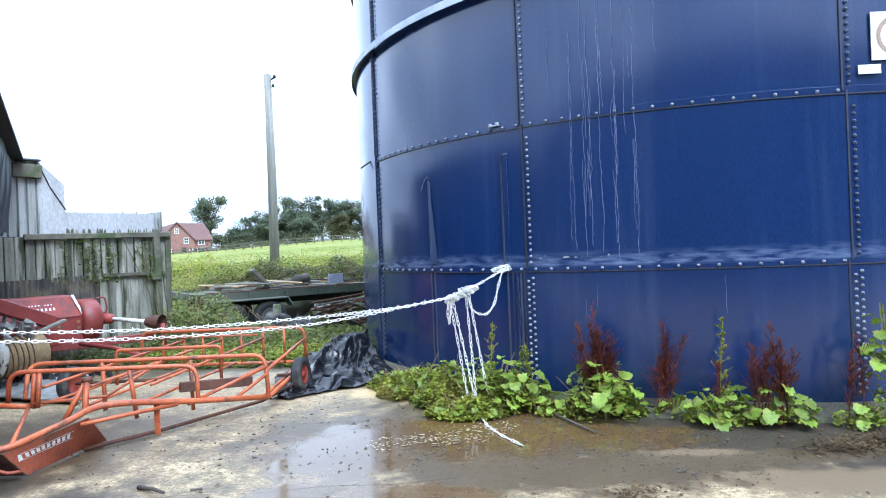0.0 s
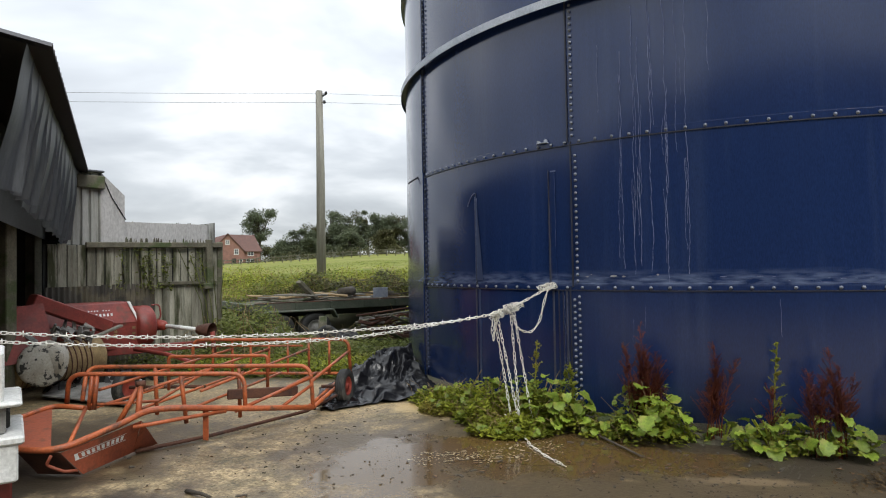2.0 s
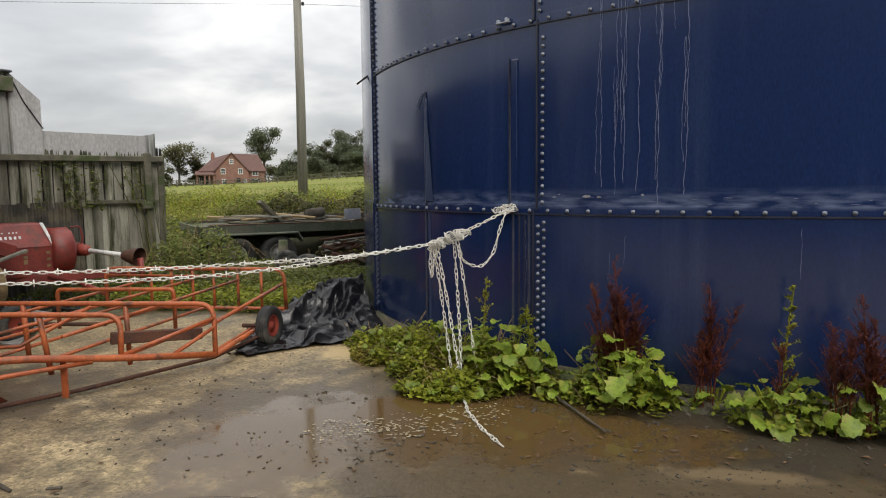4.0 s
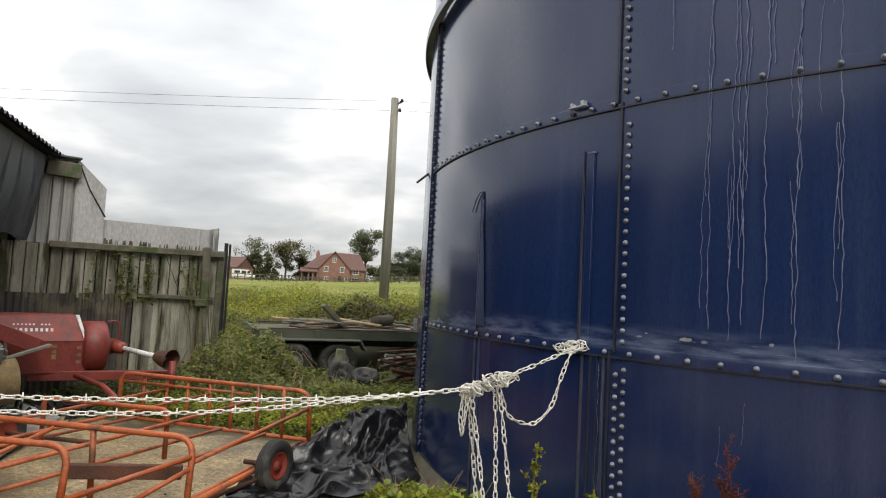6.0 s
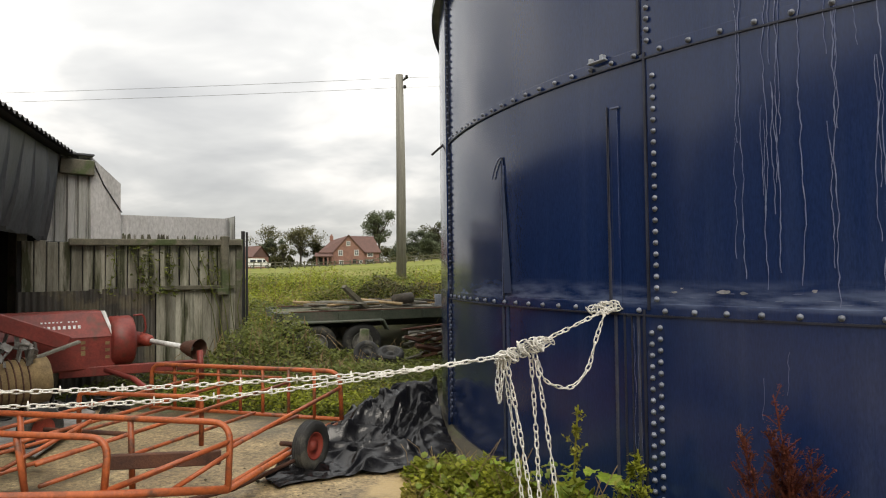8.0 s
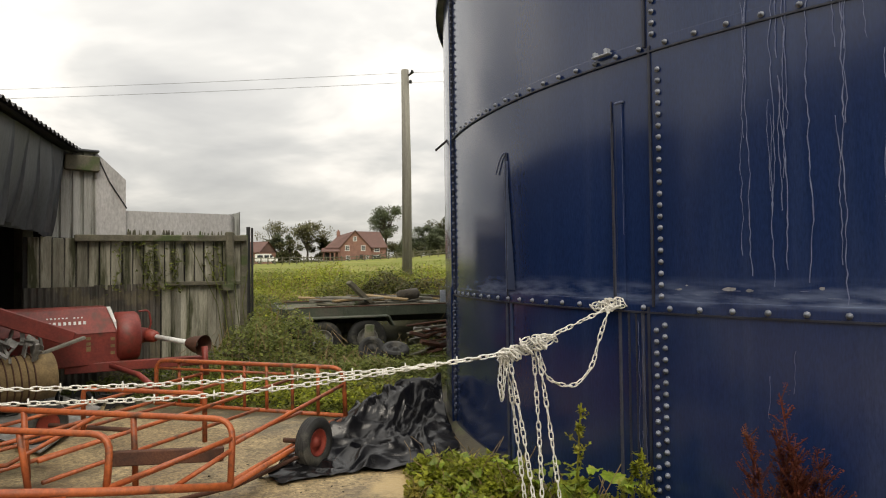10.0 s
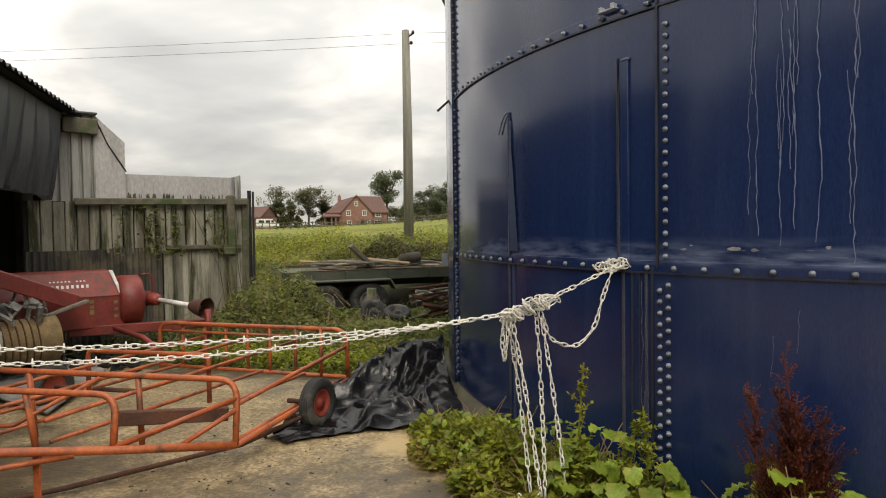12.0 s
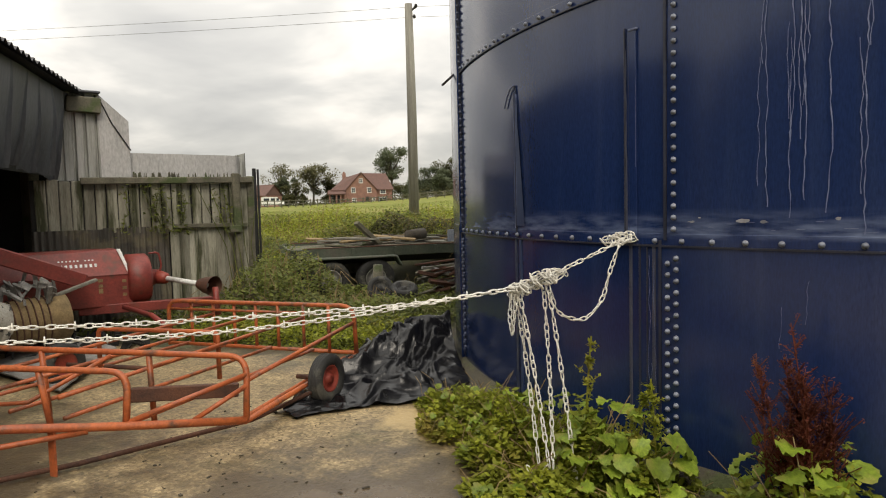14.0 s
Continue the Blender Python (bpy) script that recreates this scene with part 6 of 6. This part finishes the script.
# creeper on the boarded wall
g = Geo()
for k in range(9):
    s0 = rnd(0.3, 2.2)
    pts_ = [at_wall(s0 + rnd(-0.05, 0.05) + 0.12 * t * math.sin(k), 1.25 + 0.55 * t + rnd(-0.03, 0.03), 0.03 + rnd(0, 0.04)) for t in np.linspace(0, 1, 7)]
    g.tube(pts_, 0.005, 4)
    fine_leaves(g, 55, lambda: Vector(random.choice(pts_)) + Vector((rnd(-1, 1), rnd(-1, 1), rnd(-1, 1))) * 0.09, 0.055)
for k in range(5):
    s0 = 0.05 + 0.09 * k
    g.tube([at_wall(s0 - 0.1, 0.3, 0.12), at_wall(s0, 1.0, 0.14), at_wall(s0 + 0.12 * k - 0.1, 1.5 + 0.1 * k, 0.1)], 0.007, 4)
solid("creeper", g, M_bramble, "straggling bramble creeper clinging to the boarded wall", "creeper", kind="stuff")

# ---- distance: field fence, house, van, trees ----
def far_at(px, d, z=None):
    """A spot d metres off in the direction px = x / y."""
    y = d / math.sqrt(1 + px * px)
    return Vector((px * y, y, ground_z(px * y, y) if z is None else z))


fence = thing("field_fence", "low post-and-rail fence across the field", "fence")
prev = None
for k in range(46):
    px = -0.72 + 0.0145 * k
    p = far_at(px, 112)
    g = Geo()
    g.box(Matrix.Translation(p + Vector((0, 0, 0.6))), 0.14, 0.14, 1.3, 0.01)
    part("fence_post", g, M_timber, fence)
    if prev:
        for h in (0.55, 1.05):
            g = Geo()
            g.tube([prev + Vector((0, 0, h)), p + Vector((0, 0, h))], 0.06, 4)
            part("fence_rail", g, M_timber, fence)
    prev = p


def window(parent, m, w, h):
    win = new("window")
    win.parent = parent
    g = Geo()
    for x, z, sx, sz in ((0, h / 2, w + 0.16, 0.12), (0, -h / 2, w + 0.2, 0.14), (-w / 2, 0, 0.12, h), (w / 2, 0, 0.12, h), (0, 0, 0.07, h), (0, 0, w, 0.07)):
        g.box(m @ Matrix.Translation((x, -0.05, z)), sx, 0.12, sz)
    part("frame", g, M_white, win)
    g = Geo()
    g.box(m @ Matrix.Translation((0, -0.01, 0)), w, 0.06, h)
    part("pane", g, M_glassdark, win)


HP = far_at(-0.4965, 150)
house = thing("house", "red brick farmhouse with steep clay tile roof", "house", at=(0, 0, 0))
HD = Vector((HP.y, -HP.x, 0)).normalized()
HM = Matrix.Translation(HP) @ Matrix(((HD.x, -HD.y, 0), (HD.y, HD.x, 0), (0, 0, 1))).to_4x4()


def hgeo(verts, faces):
    g = Geo()
    g.v, g.f = [tuple(HM @ Vector(v)) for v in verts], faces
    return g


def gabled(x0, x1, y0, y1, eaves, ridge, along):
    """Walls with gables, and a roof of two slopes with overhang; the ridge runs along x or y."""
    if along == "x":
        ym, o = (y0 + y1) / 2, 0.35
        wall = hgeo([(x0, y0, -1), (x1, y0, -1), (x1, y1, -1), (x0, y1, -1), (x0, y0, eaves), (x1, y0, eaves), (x1, y1, eaves), (x0, y1, eaves), (x0, ym, ridge), (x1, ym, ridge)],
                    [(0, 1, 5, 4), (2, 3, 7, 6), (1, 2, 6, 9, 5), (3, 0, 4, 8, 7)])
        s = (ridge - eaves) / (ym - y0)
        e = eaves - o * s
        rv = [(x0 - o, y0 - o, e), (x1 + o, y0 - o, e), (x1 + o, ym, ridge + 0.05), (x0 - o, ym, ridge + 0.05), (x0 - o, y1 + o, e), (x1 + o, y1 + o, e)]
    else:
        xm, o = (x0 + x1) / 2, 0.35
        wall = hgeo([(x0, y0, -1), (x1, y0, -1), (x1, y1, -1), (x0, y1, -1), (x0, y0, eaves), (x1, y0, eaves), (x1, y1, eaves), (x0, y1, eaves), (xm, y0, ridge), (xm, y1, ridge)],
                    [(0, 1, 5, 8, 4), (1, 2, 6, 5), (2, 3, 7, 9, 6), (3, 0, 4, 7)])
        s = (ridge - eaves) / (xm - x0)
        e = eaves - o * s
        rv = [(x0 - o, y0 - o, e), (x0 - o, y1 + o, e), (xm, y1 + o, ridge + 0.05), (xm, y0 - o, ridge + 0.05), (x1 + o, y0 - o, e), (x1 + o, y1 + o, e)]
    rv += [(a, b, c + 0.18) for a, b, c in rv]
    rf = [(6, 7, 8, 9), (9, 8, 11, 10), (0, 3, 2, 1), (3, 4, 5, 2), (0, 1, 7, 6), (4, 10, 11, 5), (0, 6, 9, 3), (3, 9, 10, 4), (1, 2, 8, 7), (2, 5, 11, 8)]
    part("wall", wall, M_brick, house)
    return part("roof", hgeo(rv, rf), M_tile, house)


# main block under a hipped roof whose ridge steps down towards the chimney
part("wall", hgeo([(-6.3, 0, -1), (7.0, 0, -1), (7.0, 8, -1), (-6.3, 8, -1), (-6.3, 0, 3.4), (7.0, 0, 3.4), (7.0, 8, 3.4), (-6.3, 8, 3.4)],
                  [(0, 1, 5, 4), (1, 2, 6, 5), (2, 3, 7, 6), (3, 0, 4, 7)]), M_brick, house)
hip = [(-6.8, -0.4, 3.25), (7.4, -0.4, 3.25), (7.4, 8.4, 3.25), (-6.8, 8.4, 3.25), (-3.9, 4, 6.15), (-0.2, 4, 7.2), (5.8, 4, 7.0)]
hip += [(a, b, c - 0.2) for a, b, c in hip[:4]]
part("roof", hgeo(hip, [(0, 1, 6, 5), (0, 5, 4), (1, 2, 6), (2, 3, 4, 5, 6), (3, 0, 4), (0, 7, 8, 1), (1, 8, 9, 2), (2, 9, 10, 3), (3, 10, 7, 0), (7, 10, 9, 8)]), M_tile, house)
gabled(-3.4, 3.6, -0.6, 5, 3.2, 7.0, "y")
# lean-to porch with posts
part("wall", hgeo([(-7.2, -1.2, -1), (-6.9, -1.2, -1), (-6.9, 3, -1), (-7.2, 3, -1), (-7.2, -1.2, 2.4), (-6.9, -1.2, 2.4), (-6.9, 3, 2.6), (-7.2, 3, 2.6)],
                  [(0, 1, 5, 4), (1, 2, 6, 5), (2, 3, 7, 6), (3, 0, 4, 7)]), M_brick, house)
part("porch_roof", hgeo([(-7.5, -1.6, 2.4), (-3.4, -1.6, 2.4), (-3.4, 0.2, 3.2), (-7.5, 0.2, 3.2), (-7.5, -1.6, 2.2), (-3.4, -1.6, 2.2), (-3.4, 0.2, 3.0), (-7.5, 0.2, 3.0)],
                        [(0, 1, 2, 3), (4, 7, 6, 5), (0, 4, 5, 1), (1, 5, 6, 2), (3, 2, 6, 7), (0, 3, 7, 4)]), M_tile, house)
for x in (-5.5, -4.6, -3.6):
    g = Geo()
    g.box(HM @ Matrix.Translation((x, -1.3, 0.8)), 0.3, 0.3, 3.2, 0.02)
    part("porch_post", g, M_brick, house)
# thin black boxes paint the shade of the openings onto the wall
for x in (-6.2, -5.05):
    g = Geo()
    g.box(HM @ Matrix.Translation((x, -0.03, 1.1)), 0.8, 0.06, 1.9, 0.01)
    part("porch_opening", g, M_black, house)
for x, z, y, w, h in ((-1.75, 3.1, -0.6, 0.85, 1.15), (1.85, 3.1, -0.6, 0.85, 1.15), (4.95, 2.75, 0, 1.2, 1.05), (-1.6, 0.8, -0.6, 0.85, 1.1), (2.8, 0.95, -0.6, 0.6, 0.7), (4.85, 0.85, 0, 1.6, 1.1), (0.0, 5.2, -0.6, 0.75, 0.95)):
    window(house, HM @ Matrix.Translation((x, y, z)), w, h)
g = Geo()
g.box(HM @ Matrix.Translation((1.4, -0.62, 0.6)), 0.8, 0.1, 2.0, 0.02)
part("door", g, M_black, house)
g = Geo()
g.box(HM @ Matrix.Translation((-3.9, 4, 6.4)), 0.8, 0.7, 1.6, 0.05)
g.box(HM @ Matrix.Translation((-3.9, 4, 7.3)), 0.35, 0.35, 0.5, 0.05)
part("chimney", g, M_brick, house)
barn2 = thing("outbuilding", "low farm building with a dark tiled roof", "building")
OB = far_at(-0.735, 150)
g = Geo()
g.box(Matrix.Translation(OB + Vector((0, 0, 1.0))), 16, 6, 3.0, 0.02)
part("wall", g, M_brick, barn2)
g = Geo()
for sgn in (-1, 1):
    g.face(*[OB + Vector(v) for v in ((-8.3, sgn * 3.4, 2.4), (8.3, sgn * 3.4, 2.4), (8.3, 0, 4.8), (-8.3, 0, 4.8))])
g.face(*[OB + Vector(v) for v in ((-8, -3, 2.4), (-8, 3, 2.4), (-8, 0, 4.7))])
g.face(*[OB + Vector(v) for v in ((8, -3, 2.4), (8, 3, 2.4), (8, 0, 4.7))])
part("roof", g, M_tile, barn2)

VP = far_at(-0.671, 140)
VD = Vector((VP.y, -VP.x, 0)).normalized()
VM = Matrix.Translation(VP) @ Matrix(((VD.x, -VD.y, 0), (VD.y, VD.x, 0), (0, 0, 1))).to_4x4()
van = thing("van", "white van parked at the far side of the field", "van")
g = Geo()
prof = [(-2.2, 0.35), (2.3, 0.35), (2.35, 1.0), (1.6, 1.25), (1.0, 2.0), (-2.1, 2.05), (-2.25, 1.9)]
g.v = [tuple(VM @ Vector((x, y, z))) for y in (-0.9, 0.9) for x, z in prof]
k = len(prof)
g.f = [tuple(range(k)), tuple(range(2 * k - 1, k - 1, -1))] + [(i, k + i, k + (i + 1) % k, (i + 1) % k) for i in range(k)]
part("body", g, M_white, van)
for x, w in ((1.05, 0.5), (0.1, 0.9), (-1.2, 1.1)):
    g = Geo()
    g.box(VM @ Matrix.Translation((x, -0.91, 1.5)), w, 0.04, 0.5, 0.01)
    part("window", g, M_glassdark, van)
for x in (-1.4, 1.5):
    wheel("wheel", VM @ Vector((x, -0.85, 0.33)), -(VM.to_3x3() @ Vector((0, 1, 0))), 0.33, 0.2, 0.2, M_rubber, M_greyplastic, "", van)


def tree(px, d, height, crown_r, trunk_frac, material, n, label, group="field trees", clumps=16, squash=0.75, seed=0):
    """A tapered trunk with limbs, and a ragged crown of leaf clumps with gaps."""
    random.seed(100 + seed)
    base = far_at(px, d)
    t = thing("tree", label, "tree", group)
    g = Geo()
    g.tube([base + Vector((0, 0, -0.5)), base + Vector((rnd(-0.2, 0.2), 0, height * 0.4)), base + Vector((rnd(-0.4, 0.4), 0, height * 0.8))], [0.03 * height, 0.022 * height, 0.008 * height], 8)
    cl = []
    for k in range(clumps):
        a, e_ = rnd(0, 6.283), rnd(-1.0, 1.0)
        r = crown_r * rnd(0.1, 0.85)
        c = base + Vector((r * math.cos(a) * math.cos(e_ * 0.9), r * math.sin(a) * math.cos(e_ * 0.9), height * (trunk_frac + (1 - trunk_frac) * 0.5) + (1 - trunk_frac) * 0.5 * height * e_ * 0.85))
        cl.append((c, crown_r * rnd(0.18, 0.4)))
        g.tube([base + Vector((0, 0, height * rnd(0.3, 0.6))), base.lerp(c, 0.5) + Vector((0, 0, height * 0.22)), c], [0.011 * height, 0.007 * height, 0.002 * height], 5)
    part("trunk", g, M_bark, t)
    g = Geo()
    for c, r in cl:
        def spot():
            v = Vector((random.gauss(0, 1), random.gauss(0, 1), random.gauss(0, 1))).normalized() * r * random.random() ** 0.45
            v.z *= squash
            return c + v
        fine_leaves(g, 4 * n // clumps, spot, 0.42, 0.6)
    part("crown", g, material, t)
    return t


tree(-0.441, 165, 13.2, 6.2, 0.4, M_tree, 2000, "round-headed dark tree standing behind the house", seed=1, clumps=30)
tree(-0.655, 158, 10.4, 5.0, 0.25, M_treetint, 420, "open thin-leaved tree near the house", seed=2, clumps=26)
tree(-0.645, 156, 6.5, 4.5, 0.05, M_tree, 1000, "bushy green tree near the house", seed=6, clumps=16)
tree(-0.59, 158, 9.3, 5.6, 0.5, M_treetint, 1000, "open-crowned tree turning yellow", seed=3, clumps=34)
tree(-0.625, 150, 5.0, 3.6, 0.05, M_hedge, 900, "dark bush near the house", seed=4)
tree(-0.562, 160, 5.5, 3.6, 0.05, M_hedge, 900, "dark bush near the house", seed=5)
for k, (px, d, h, r) in enumerate(((-0.415, 190, 4, 5), (-0.392, 180, 5, 5), (-0.365, 182, 8.5, 6), (-0.34, 185, 10, 6), (-0.319, 186, 14, 6.5), (-0.3, 180, 9, 6), (-0.28, 186, 12.5, 5),
                                   (-0.259, 188, 13, 5), (-0.24, 182, 11.5, 6), (-0.213, 185, 11, 6), (-0.19, 180, 10, 6), (-0.165, 186, 11, 6), (-0.14, 180, 10, 6), (-0.35, 172, 5, 5), (-0.29, 172, 6, 5), (-0.23, 172, 6, 5))):
    tree(px, d, h, r, 0.0, M_tree if k % 3 else M_hedge, 2600, "dark green woodland tree on the skyline", "woodland trees", seed=10 + k, clumps=30)
# hedge line along the far field edge
random.seed(71)
g = Geo()
for k in range(5000):
    px = rnd(-0.78, -0.05)
    p = far_at(px, 150 + rnd(-3, 3))
    fine_leaves(g, 1, lambda: p + Vector((0, 0, abs(random.gauss(0, 0.5 if px < -0.42 else 1.1)))), 0.5)
solid("far_hedge", g, M_hedge, "low dark hedge along the far edge of the field", "hedge", kind="stuff")
